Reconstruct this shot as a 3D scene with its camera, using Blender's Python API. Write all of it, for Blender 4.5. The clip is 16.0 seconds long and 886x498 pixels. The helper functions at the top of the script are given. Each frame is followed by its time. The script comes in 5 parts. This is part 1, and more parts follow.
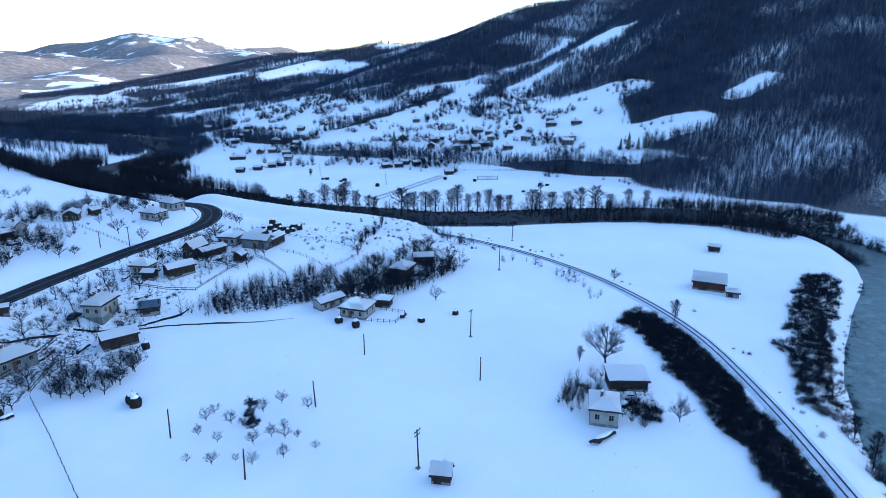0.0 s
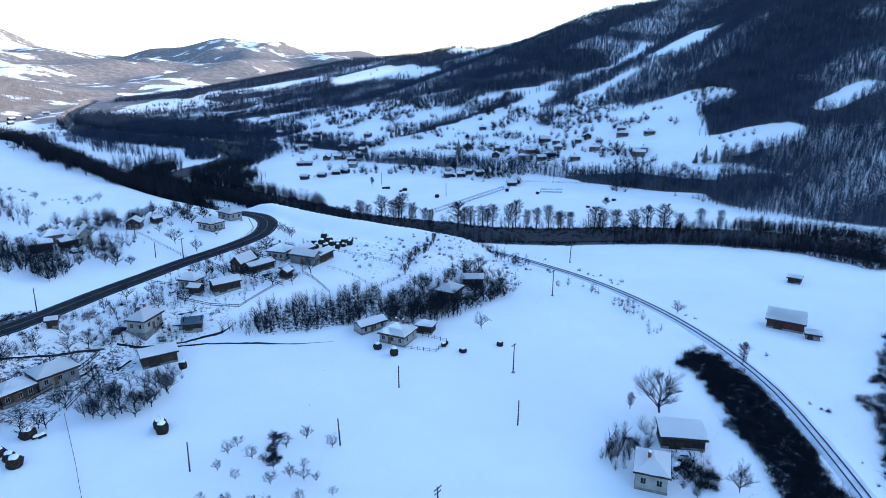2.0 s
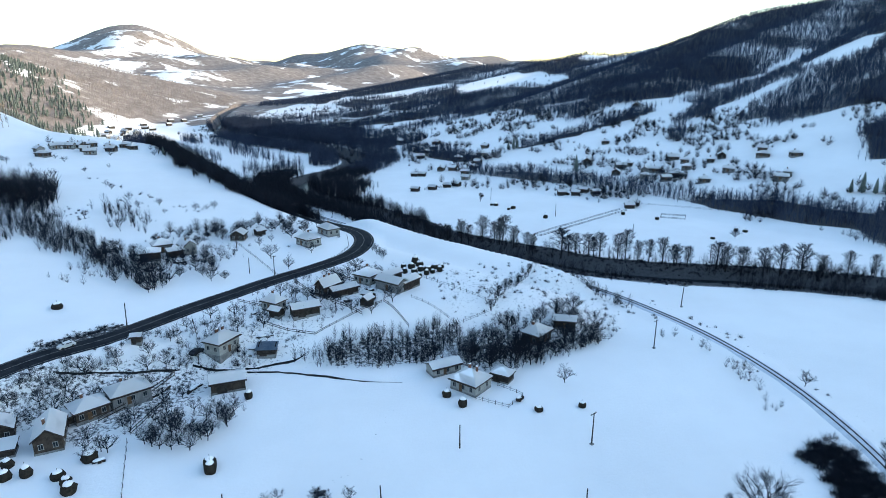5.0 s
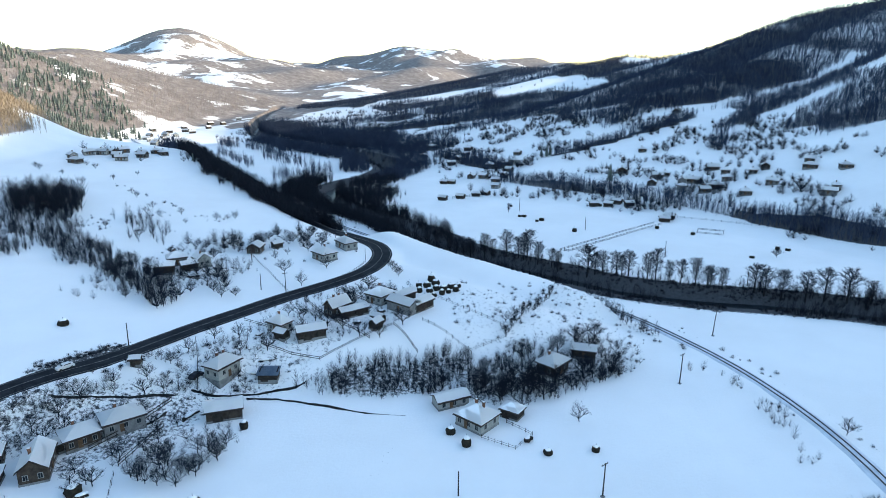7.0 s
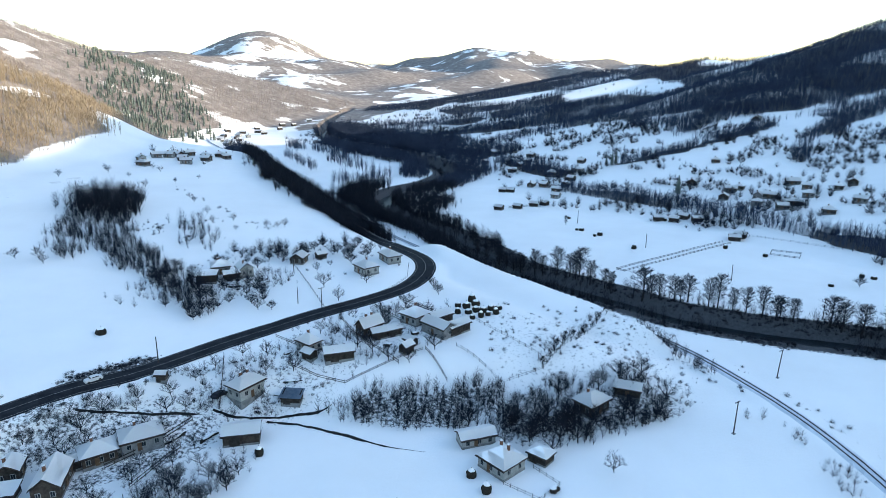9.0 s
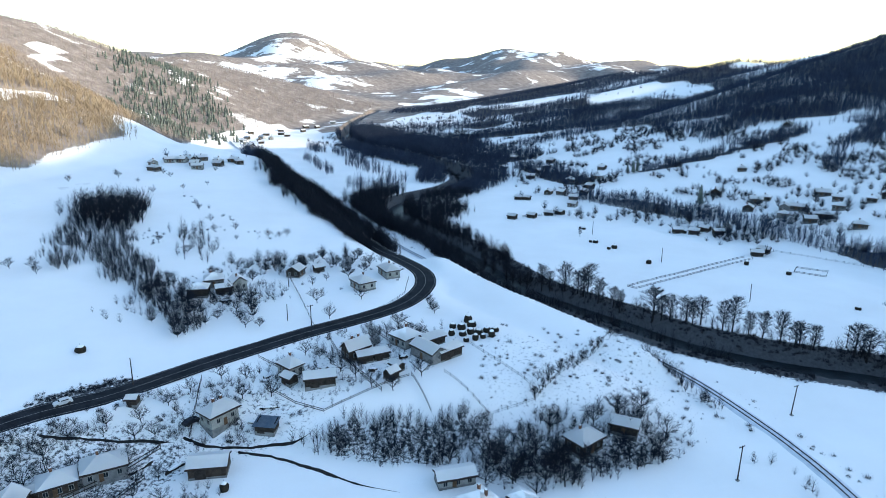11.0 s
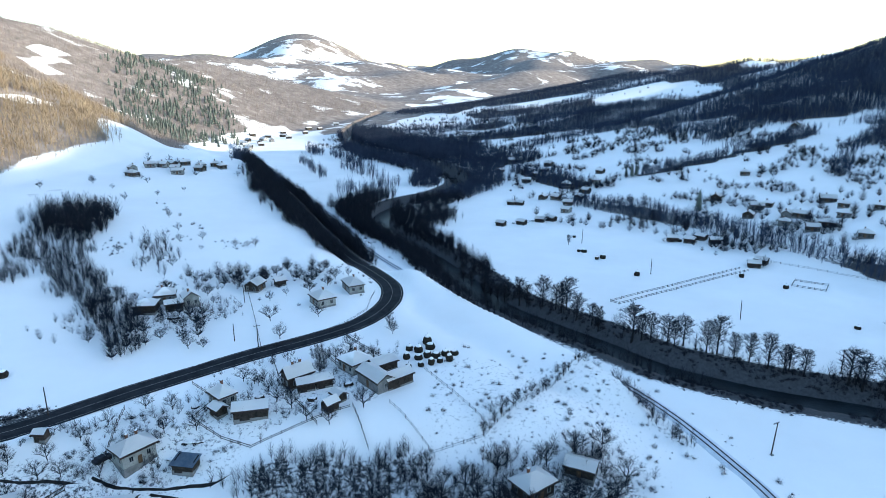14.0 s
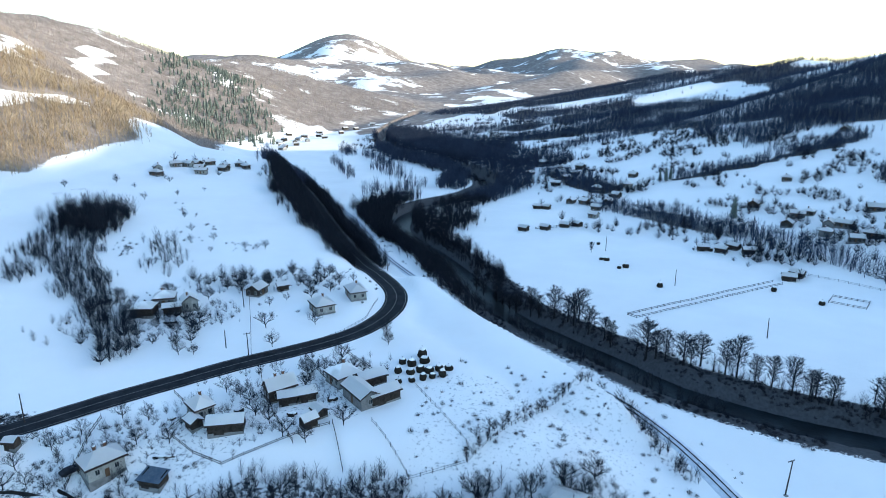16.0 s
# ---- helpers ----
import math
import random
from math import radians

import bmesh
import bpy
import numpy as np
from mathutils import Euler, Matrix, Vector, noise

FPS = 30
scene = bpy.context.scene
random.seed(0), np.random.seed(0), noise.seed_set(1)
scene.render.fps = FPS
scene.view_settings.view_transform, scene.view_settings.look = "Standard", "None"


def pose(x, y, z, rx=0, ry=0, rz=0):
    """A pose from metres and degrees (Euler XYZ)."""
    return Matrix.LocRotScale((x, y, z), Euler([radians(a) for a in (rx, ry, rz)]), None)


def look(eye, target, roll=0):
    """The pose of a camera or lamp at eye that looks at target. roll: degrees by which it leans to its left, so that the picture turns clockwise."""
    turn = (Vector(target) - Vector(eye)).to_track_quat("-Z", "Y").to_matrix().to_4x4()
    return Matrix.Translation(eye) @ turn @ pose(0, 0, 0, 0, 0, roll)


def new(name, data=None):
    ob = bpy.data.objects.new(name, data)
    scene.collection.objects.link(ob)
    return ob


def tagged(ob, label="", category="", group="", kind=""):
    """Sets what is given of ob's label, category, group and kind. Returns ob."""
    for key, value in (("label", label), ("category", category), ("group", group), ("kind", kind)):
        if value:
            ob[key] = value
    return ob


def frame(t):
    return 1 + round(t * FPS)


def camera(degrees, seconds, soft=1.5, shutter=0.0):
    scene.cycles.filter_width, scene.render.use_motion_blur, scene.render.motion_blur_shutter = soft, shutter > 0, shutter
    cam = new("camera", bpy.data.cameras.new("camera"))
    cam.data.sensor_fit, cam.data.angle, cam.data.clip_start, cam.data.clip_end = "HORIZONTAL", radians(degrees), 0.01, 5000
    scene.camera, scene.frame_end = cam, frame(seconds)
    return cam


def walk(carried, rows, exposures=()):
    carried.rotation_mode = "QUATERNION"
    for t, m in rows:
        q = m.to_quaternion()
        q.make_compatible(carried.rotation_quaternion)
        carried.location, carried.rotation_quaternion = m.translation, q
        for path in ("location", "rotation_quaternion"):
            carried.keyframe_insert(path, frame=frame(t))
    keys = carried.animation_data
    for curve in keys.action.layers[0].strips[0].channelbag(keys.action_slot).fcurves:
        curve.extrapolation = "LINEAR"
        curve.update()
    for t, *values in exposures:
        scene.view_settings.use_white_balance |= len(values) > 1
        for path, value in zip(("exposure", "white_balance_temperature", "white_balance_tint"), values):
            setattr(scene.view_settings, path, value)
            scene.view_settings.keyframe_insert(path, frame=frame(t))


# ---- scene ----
cam = camera(71.23, 16.0, soft=0.55)
PATH = [
    (0.0, 0.00, 0.00, 70.00, -27.871, -16.674, 0.051),
    (0.5, 2.63, 1.61, 70.91, -26.371, -16.612, 0.006),
    (1.0, 5.26, 3.19, 71.82, -24.878, -16.548, 0.006),
    (1.5, 7.97, 4.82, 72.76, -23.043, -16.500, -0.033),
    (2.0, 10.71, 6.51, 73.66, -21.108, -16.450, -0.027),
    (2.5, 13.36, 8.32, 74.53, -19.208, -16.380, -0.031),
    (3.0, 16.00, 10.21, 75.41, -17.253, -16.298, 0.018),
    (3.5, 18.63, 12.12, 76.30, -15.143, -16.244, -0.013),
    (4.0, 21.23, 14.16, 77.25, -12.949, -16.218, 0.006),
    (4.5, 23.68, 16.35, 78.14, -11.010, -16.164, 0.010),
    (5.0, 26.09, 18.72, 78.99, -9.241, -16.109, 0.077),
    (7.5, 37.47, 30.72, 83.25, -4.324, -15.984, 0.010),
    (8.0, 39.88, 33.27, 84.09, -2.547, -15.969, 0.059),
    (8.5, 42.43, 35.96, 84.94, -0.662, -15.938, 0.098),
    (9.0, 45.10, 38.71, 85.78, 0.951, -15.925, 0.093),
    (11.5, 58.35, 52.85, 89.06, 3.883, -15.867, 0.083),
    (12.0, 61.01, 55.69, 89.29, 4.161, -15.898, 0.018),
    (12.5, 63.76, 58.52, 89.32, 4.400, -15.862, 0.006),
    (13.0, 66.59, 61.40, 89.32, 4.609, -15.889, -0.026),
    (13.5, 69.44, 64.25, 89.27, 4.793, -15.875, -0.074),
    (14.0, 72.33, 67.10, 89.18, 4.966, -15.845, -0.151),
    (14.5, 75.20, 69.91, 89.16, 5.243, -15.804, -0.131),
    (15.0, 78.14, 72.73, 89.15, 5.800, -15.822, -0.132),
    (15.5, 81.16, 75.56, 89.15, 7.074, -15.832, -0.170),
    (16.0, 84.28, 78.41, 89.09, 8.932, -15.826, -0.188),
]
EXPOSURE = [(0.0, 1.72, 5120, 11), (2.0, 1.72, 5300, 10), (3.5, 1.72, 6130, 6), (5.0, 1.74, 6280, 5), (9.0, 1.75, 6250, 5), (16.0, 1.73, 5900, 3)]
walk(cam, [(t, pose(x, y, z, 90 + pitch, 0, yaw) @ pose(0, 0, 0, 0, 0, roll)) for t, x, y, z, yaw, pitch, roll in PATH], EXPOSURE)

# ---- light ----
SUN_AZ, SUN_EL = 87.0, 13.5      # degrees clockwise from +y, and above the horizon
world = bpy.data.worlds.new("world")
scene.world = world
world.use_nodes = True
wn = world.node_tree.nodes
sky = wn.new("ShaderNodeTexSky")
sky.sky_type, sky.sun_disc = "NISHITA", False
sky.sun_elevation, sky.sun_rotation = radians(SUN_EL), radians(SUN_AZ)
sky.air_density, sky.dust_density, sky.ozone_density = 1.0, 0.6, 1.5
wn["Background"].inputs[1].default_value = 0.15
world.node_tree.links.new(sky.outputs[0], wn["Background"].inputs[0])
sun = new("sun", bpy.data.lights.new("sun", "SUN"))
sun.data.energy, sun.data.angle, sun.data.color = 2.6, radians(0.5), (1.0, 0.83, 0.62)
sd = Vector((math.sin(radians(SUN_AZ)) * math.cos(radians(SUN_EL)), math.cos(radians(SUN_AZ)) * math.cos(radians(SUN_EL)), math.sin(radians(SUN_EL))))
sun.matrix_world = look(sd * 100 + Vector((0, 0, 300)), Vector((0, 0, 300)))

# ---- materials ----
def material(name, build, rough=0.8, metal=0.0, gloss=0.25):
    m = bpy.data.materials.new(name)
    m.use_nodes = True
    nt = m.node_tree
    bsdf = nt.nodes["Principled BSDF"]
    bsdf.inputs["Roughness"].default_value, bsdf.inputs["Metallic"].default_value = rough, metal
    bsdf.inputs["Specular IOR Level"].default_value = gloss

    def node(kind, **props):
        n = nt.nodes.new(kind)
        for k, v in props.items():
            n.inputs[k.replace("_", " ")].default_value = v
        return n

    build(nt, bsdf, node, nt.links.new)
    return m


def noise_of(nt, node, link, scale, detail=4.0, rough=0.6, local=False):
    co = nt.nodes.new("ShaderNodeTexCoord")
    n = node("ShaderNodeTexNoise", Scale=scale, Detail=detail, Roughness=rough)
    if local:
        link(co.outputs["Object"], n.inputs["Vector"])
    else:
        geo = nt.nodes.new("ShaderNodeNewGeometry")
        link(geo.outputs["Position"], n.inputs["Vector"])
    return n.outputs["Fac"]


def ramp(nt, link, fac, stops):
    r = nt.nodes.new("ShaderNodeValToRGB")
    el = r.color_ramp.elements
    while len(el) < len(stops):
        el.new(0.5)
    for e, (p, c) in zip(el, stops):
        e.position, e.color = p, (*c, 1)
    link(fac, r.inputs[0])
    return r.outputs[0]


def mix(nt, link, fac, a, b):
    m = nt.nodes.new("ShaderNodeMix")
    m.data_type = "RGBA"
    for k, v in ((0, fac), (6, a), (7, b)):
        if isinstance(v, (int, float)):
            m.inputs[k].default_value = v
        elif isinstance(v, tuple):
            m.inputs[k].default_value = (*v, 1)
        else:
            link(v, m.inputs[k])
    return m.outputs[2]


def bump(nt, bsdf, link, fac, strength, dist):
    b = nt.nodes.new("ShaderNodeBump")
    b.inputs["Strength"].default_value, b.inputs["Distance"].default_value = strength, dist
    link(fac, b.inputs["Height"])
    link(b.outputs[0], bsdf.inputs["Normal"])


def grained(name, a, b, scale, rough=0.85, fine=0.0, strength=0.4, dist=0.05, metal=0.0, gloss=0.06):
    """A surface of two tones, with a coarse and a fine grain."""
    def build(nt, bsdf, node, link):
        big = noise_of(nt, node, link, scale, 5)
        small = noise_of(nt, node, link, scale * 9, 3)
        c = ramp(nt, link, big, [(0.35, a), (0.65, b)])
        c = mix(nt, link, ramp(nt, link, small, [(0.4, (0, 0, 0)), (0.7, (0.5 + fine, 0.5 + fine, 0.5 + fine))]), c, tuple(0.7 * v for v in a))
        rnd = nt.nodes.new("ShaderNodeObjectInfo").outputs["Random"]
        hsv = nt.nodes.new("ShaderNodeHueSaturation")
        link(ramp(nt, link, rnd, [(0, (0.86, 0.86, 0.86)), (1, (1, 1, 1))]), hsv.inputs["Value"])
        link(c, hsv.inputs["Color"])
        link(hsv.outputs[0], bsdf.inputs["Base Color"])
        bump(nt, bsdf, link, small, strength, dist)
    return material(name, build, rough, metal, gloss)


def ground_build(nt, bsdf, node, link):
    attr = nt.nodes.new("ShaderNodeAttribute")
    attr.attribute_name = "scrub"
    sep = nt.nodes.new("ShaderNodeSeparateColor")
    link(attr.outputs["Color"], sep.inputs[0])
    drift, mid = noise_of(nt, node, link, 0.03, 5), noise_of(nt, node, link, 1.1, 9, 0.66)
    snow = ramp(nt, link, drift, [(0.3, (0.82, 0.8, 0.78)), (0.7, (0.885, 0.865, 0.845))])
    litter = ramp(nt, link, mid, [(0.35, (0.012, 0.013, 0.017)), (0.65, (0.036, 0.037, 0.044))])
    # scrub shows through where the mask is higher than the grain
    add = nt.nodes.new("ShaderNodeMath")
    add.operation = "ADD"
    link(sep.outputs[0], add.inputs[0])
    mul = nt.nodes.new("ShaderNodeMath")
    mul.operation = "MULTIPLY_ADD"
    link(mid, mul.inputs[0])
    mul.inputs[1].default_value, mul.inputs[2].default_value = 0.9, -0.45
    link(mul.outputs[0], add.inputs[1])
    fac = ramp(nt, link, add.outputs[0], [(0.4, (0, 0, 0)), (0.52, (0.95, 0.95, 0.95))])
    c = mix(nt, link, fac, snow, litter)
    tuft = noise_of(nt, node, link, 0.055, 8, 0.75)
    woods = ramp(nt, link, tuft, [(0.3, (0.085, 0.068, 0.062)), (0.5, (0.18, 0.148, 0.132)), (0.66, (0.3, 0.26, 0.235)), (0.76, (0.7, 0.7, 0.71))])
    patch = nt.nodes.new("ShaderNodeMath")
    patch.operation = "MULTIPLY_ADD"
    link(noise_of(nt, node, link, 0.0075, 7, 0.62), patch.inputs[0])
    patch.inputs[1].default_value = 2.4
    patch.inputs[2].default_value = -1.2
    total = nt.nodes.new("ShaderNodeMath")
    total.operation = "ADD"
    link(patch.outputs[0], total.inputs[0])
    link(sep.outputs[1], total.inputs[1])
    c = mix(nt, link, ramp(nt, link, total.outputs[0], [(0.46, (0, 0, 0)), (0.56, (0.95, 0.95, 0.95))]), c, woods)
    link(c, bsdf.inputs["Base Color"])
    bump(nt, bsdf, link, mid, 0.3, 0.3)


M_GROUND = material("snowy ground", ground_build, 0.85, 0.0, 0.06)
M_SNOW = grained("snow", (0.96, 0.945, 0.925), (0.97, 0.955, 0.94), 0.3, 0.7, -0.45, 0.08, 0.05)
M_BARK = grained("bare wood of trees", (0.018, 0.018, 0.021), (0.036, 0.036, 0.04), 0.8)
M_TWIG = grained("bare twigs", (0.012, 0.015, 0.022), (0.027, 0.031, 0.042), 0.5)
# the blue haze over distant woods is put into this twig colour
M_HAZEWOOD = grained("haze-blue bare twigs", (0.03, 0.041, 0.07), (0.056, 0.072, 0.112), 0.05)
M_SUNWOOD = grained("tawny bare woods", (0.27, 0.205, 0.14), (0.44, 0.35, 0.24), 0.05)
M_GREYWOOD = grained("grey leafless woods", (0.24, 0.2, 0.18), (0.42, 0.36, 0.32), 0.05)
M_PINE = grained("needles dusted with frost", (0.075, 0.095, 0.082), (0.22, 0.25, 0.22), 0.3)
M_HAY = grained("weathered hay", (0.02, 0.018, 0.015), (0.05, 0.042, 0.032), 1.5)
M_ASPHALT = grained("damp asphalt", (0.018, 0.019, 0.023), (0.038, 0.039, 0.044), 0.3, 0.85, 0, 0.2, 0.02, 0.0, 0.03)
M_WALL = grained("pale plaster", (0.26, 0.265, 0.25), (0.4, 0.4, 0.375), 0.6)
M_TIMBER = grained("weathered timber", (0.028, 0.024, 0.022), (0.065, 0.054, 0.046), 1.2)
M_CONCRETE = grained("grey concrete", (0.16, 0.16, 0.16), (0.28, 0.28, 0.275), 0.8)


def water_build(nt, bsdf, node, link):
    """Dark past the bend, a painted reflection of the dark slope; pale green upstream."""
    farther = ramp(nt, link, noise_of(nt, node, link, 0.12, 4), [(0.4, (0.006, 0.009, 0.012)), (0.7, (0.016, 0.024, 0.03))])
    pale_green = ramp(nt, link, noise_of(nt, node, link, 0.35, 6, 0.7), [(0.35, (0.05, 0.1, 0.105)), (0.6, (0.1, 0.17, 0.17)), (0.75, (0.24, 0.31, 0.31))])
    geo, sep = nt.nodes.new("ShaderNodeNewGeometry"), nt.nodes.new("ShaderNodeSeparateXYZ")
    link(geo.outputs["Position"], sep.inputs[0])
    span = nt.nodes.new("ShaderNodeMapRange")
    span.inputs[1].default_value, span.inputs[2].default_value, span.inputs[3].default_value, span.inputs[4].default_value = 105.0, 165.0, 1.0, 0.0
    link(sep.outputs[1], span.inputs[0])
    link(mix(nt, link, span.outputs[0], farther, pale_green), bsdf.inputs["Base Color"])
    bump(nt, bsdf, link, noise_of(nt, node, link, 0.9, 5), 0.5, 0.12)


M_WATER = material("dark river water", water_build, 0.3, 0.0, 0.08)

M_FRAME = grained("weathered painted frames", (0.26, 0.26, 0.25), (0.38, 0.38, 0.37), 2.0, 0.5)
M_DOOR = grained("brown door paint", (0.1, 0.06, 0.035), (0.16, 0.1, 0.06), 2.0, 0.55)
M_ROOF = grained("dark roof tiles", (0.07, 0.05, 0.045), (0.13, 0.1, 0.09), 1.5)
M_BLUEROOF = grained("bluish metal sheet", (0.16, 0.22, 0.3), (0.25, 0.31, 0.38), 0.8, 0.45, 0, 0.2, 0.02, 0.3)
M_BRICK = grained("sooty brick", (0.16, 0.08, 0.055), (0.24, 0.13, 0.09), 2.5)
M_WALL_GREY = grained("grey render", (0.17, 0.17, 0.17), (0.27, 0.27, 0.265), 0.7)
M_BROWNWALL = grained("brown boarded wall", (0.045, 0.035, 0.029), (0.09, 0.07, 0.056), 0.9)
M_REDWOOD = grained("reddish weathered boards", (0.06, 0.03, 0.026), (0.11, 0.052, 0.042), 0.9)
M_POLE = grained("tarred pole wood", (0.045, 0.038, 0.033), (0.09, 0.075, 0.065), 1.5)
M_BALLAST = grained("snow-covered ballast", (0.6, 0.62, 0.66), (0.8, 0.82, 0.86), 0.6, 0.9, 0.1, 0.6, 0.08)
M_RAIL = grained("worn steel", (0.06, 0.055, 0.055), (0.12, 0.11, 0.1), 2.0, 0.45, 0, 0.2, 0.01, 0.7)
M_PAINT = grained("worn road paint", (0.14, 0.14, 0.14), (0.36, 0.36, 0.35), 0.7, 0.7, 0.2)
M_MUD = grained("wet dark mud", (0.014, 0.013, 0.013), (0.045, 0.04, 0.037), 0.9, 0.6)
M_RUBBER = grained("tyre rubber", (0.02, 0.02, 0.02), (0.035, 0.035, 0.035), 3.0)
M_DARKPAINT = grained("dark car paint", (0.02, 0.022, 0.03), (0.035, 0.037, 0.045), 0.4, 0.3)
M_WHITEPAINT = grained("white car paint", (0.68, 0.68, 0.68), (0.75, 0.75, 0.75), 0.4, 0.3)


def glass_build(nt, bsdf, node, link):
    c = ramp(nt, link, noise_of(nt, node, link, 0.8, 2), [(0.4, (0.015, 0.018, 0.022)), (0.7, (0.04, 0.045, 0.05))])
    link(c, bsdf.inputs["Base Color"])


M_GLASS = material("dark window glass", glass_build, 0.08)

# ---- the lie of the land ----
def ss(v, a, b):
    k = np.clip((np.asarray(v, float) - a) / (b - a), 0, 1)
    return k * k * (3 - 2 * k)


def smooth_line(pts, step=6.0):
    """A smooth line through a few plan points, as even steps."""
    p = np.array([(2 * pts[0][0] - pts[1][0], 2 * pts[0][1] - pts[1][1])] + list(pts) + [(2 * pts[-1][0] - pts[-2][0], 2 * pts[-1][1] - pts[-2][1])], float)
    out = []
    for i in range(1, len(p) - 2):
        n = max(2, int(np.hypot(*(p[i + 1] - p[i])) / step))
        for k in np.arange(n) / n:
            out.append(0.5 * ((2 * p[i]) + (p[i + 1] - p[i - 1]) * k + (2 * p[i - 1] - 5 * p[i] + 4 * p[i + 1] - p[i + 2]) * k ** 2
                              + (3 * p[i] - p[i - 1] - 3 * p[i + 1] + p[i + 2]) * k ** 3))
    out.append(p[-2])
    return np.array(out)


def line_dist(x, y, line, reach=50.0):
    """Distance to a line, its side (left of its run positive) and the run along it; past the reach only the side is told."""
    x, y = np.asarray(x, float).ravel(), np.asarray(y, float).ravel()
    order = np.argsort(y, kind="stable")
    sx, sy = x[order], y[order]
    best, run = np.full(x.shape, 1e9), np.zeros(x.shape)
    side = np.where(sx < np.interp(sy, line[:, 1], line[:, 0]), 1.0, -1.0)
    total = 0.0
    for (ax, ay), (bx, by) in zip(line[:-1], line[1:]):
        dx, dy = bx - ax, by - ay
        ln = math.hypot(dx, dy)
        i, j = np.searchsorted(sy, (min(ay, by) - reach, max(ay, by) + reach))
        if j > i:
            px, py = sx[i:j] - ax, sy[i:j] - ay
            k = np.clip((px * dx + py * dy) / ln ** 2, 0, 1)
            d = np.hypot(px - k * dx, py - k * dy)
            m = d < best[i:j]
            m &= d < reach
            best[i:j] = np.where(m, d, best[i:j])
            side[i:j] = np.where(m, dx * py - dy * px, side[i:j])
            run[i:j] = np.where(m, total + k * ln, run[i:j])
        total += ln
    out = [np.empty_like(best) for _ in range(3)]
    for o, v in zip(out, (best, np.where(side >= 0, best, -best), run)):
        o[order] = v
    return out


RIVER = smooth_line([(60, -90), (97, -5), (126, 35), (151, 56), (168, 67), (201, 84), (236, 101), (263, 130), (269, 168), (237, 203), (188, 229), (157, 239), (128, 254), (113, 270), (94, 289),
                     (73, 313), (57, 348), (30, 398), (4, 437), (-7, 488), (4, 531), (29, 571), (38, 640), (-10, 740), (-90, 860), (-170, 1069), (-200, 1500)], 8)
RAIL = smooth_line([(45, -46), (72, -3), (89, 25), (101, 45), (109, 58), (118, 74), (130, 99), (136.5, 124), (138.5, 152), (135, 180), (128, 202), (118, 226), (106, 245), (88, 266), (66, 291), (42, 326),
                    (8, 376), (-29, 450), (-60, 505), (-143, 653), (-273, 869), (-336, 990)], 8)
ROAD = smooth_line([(-140, 100), (-90, 137), (-63, 165), (-50, 178), (-41, 185), (-33, 195), (-24, 207), (-13, 219), (0, 232), (15, 244), (25, 254), (31, 266), (34, 281), (32, 296), (26, 311),
                    (13, 334), (-12, 375), (-50, 440), (-95, 525), (-165, 650), (-250, 800)], 6)


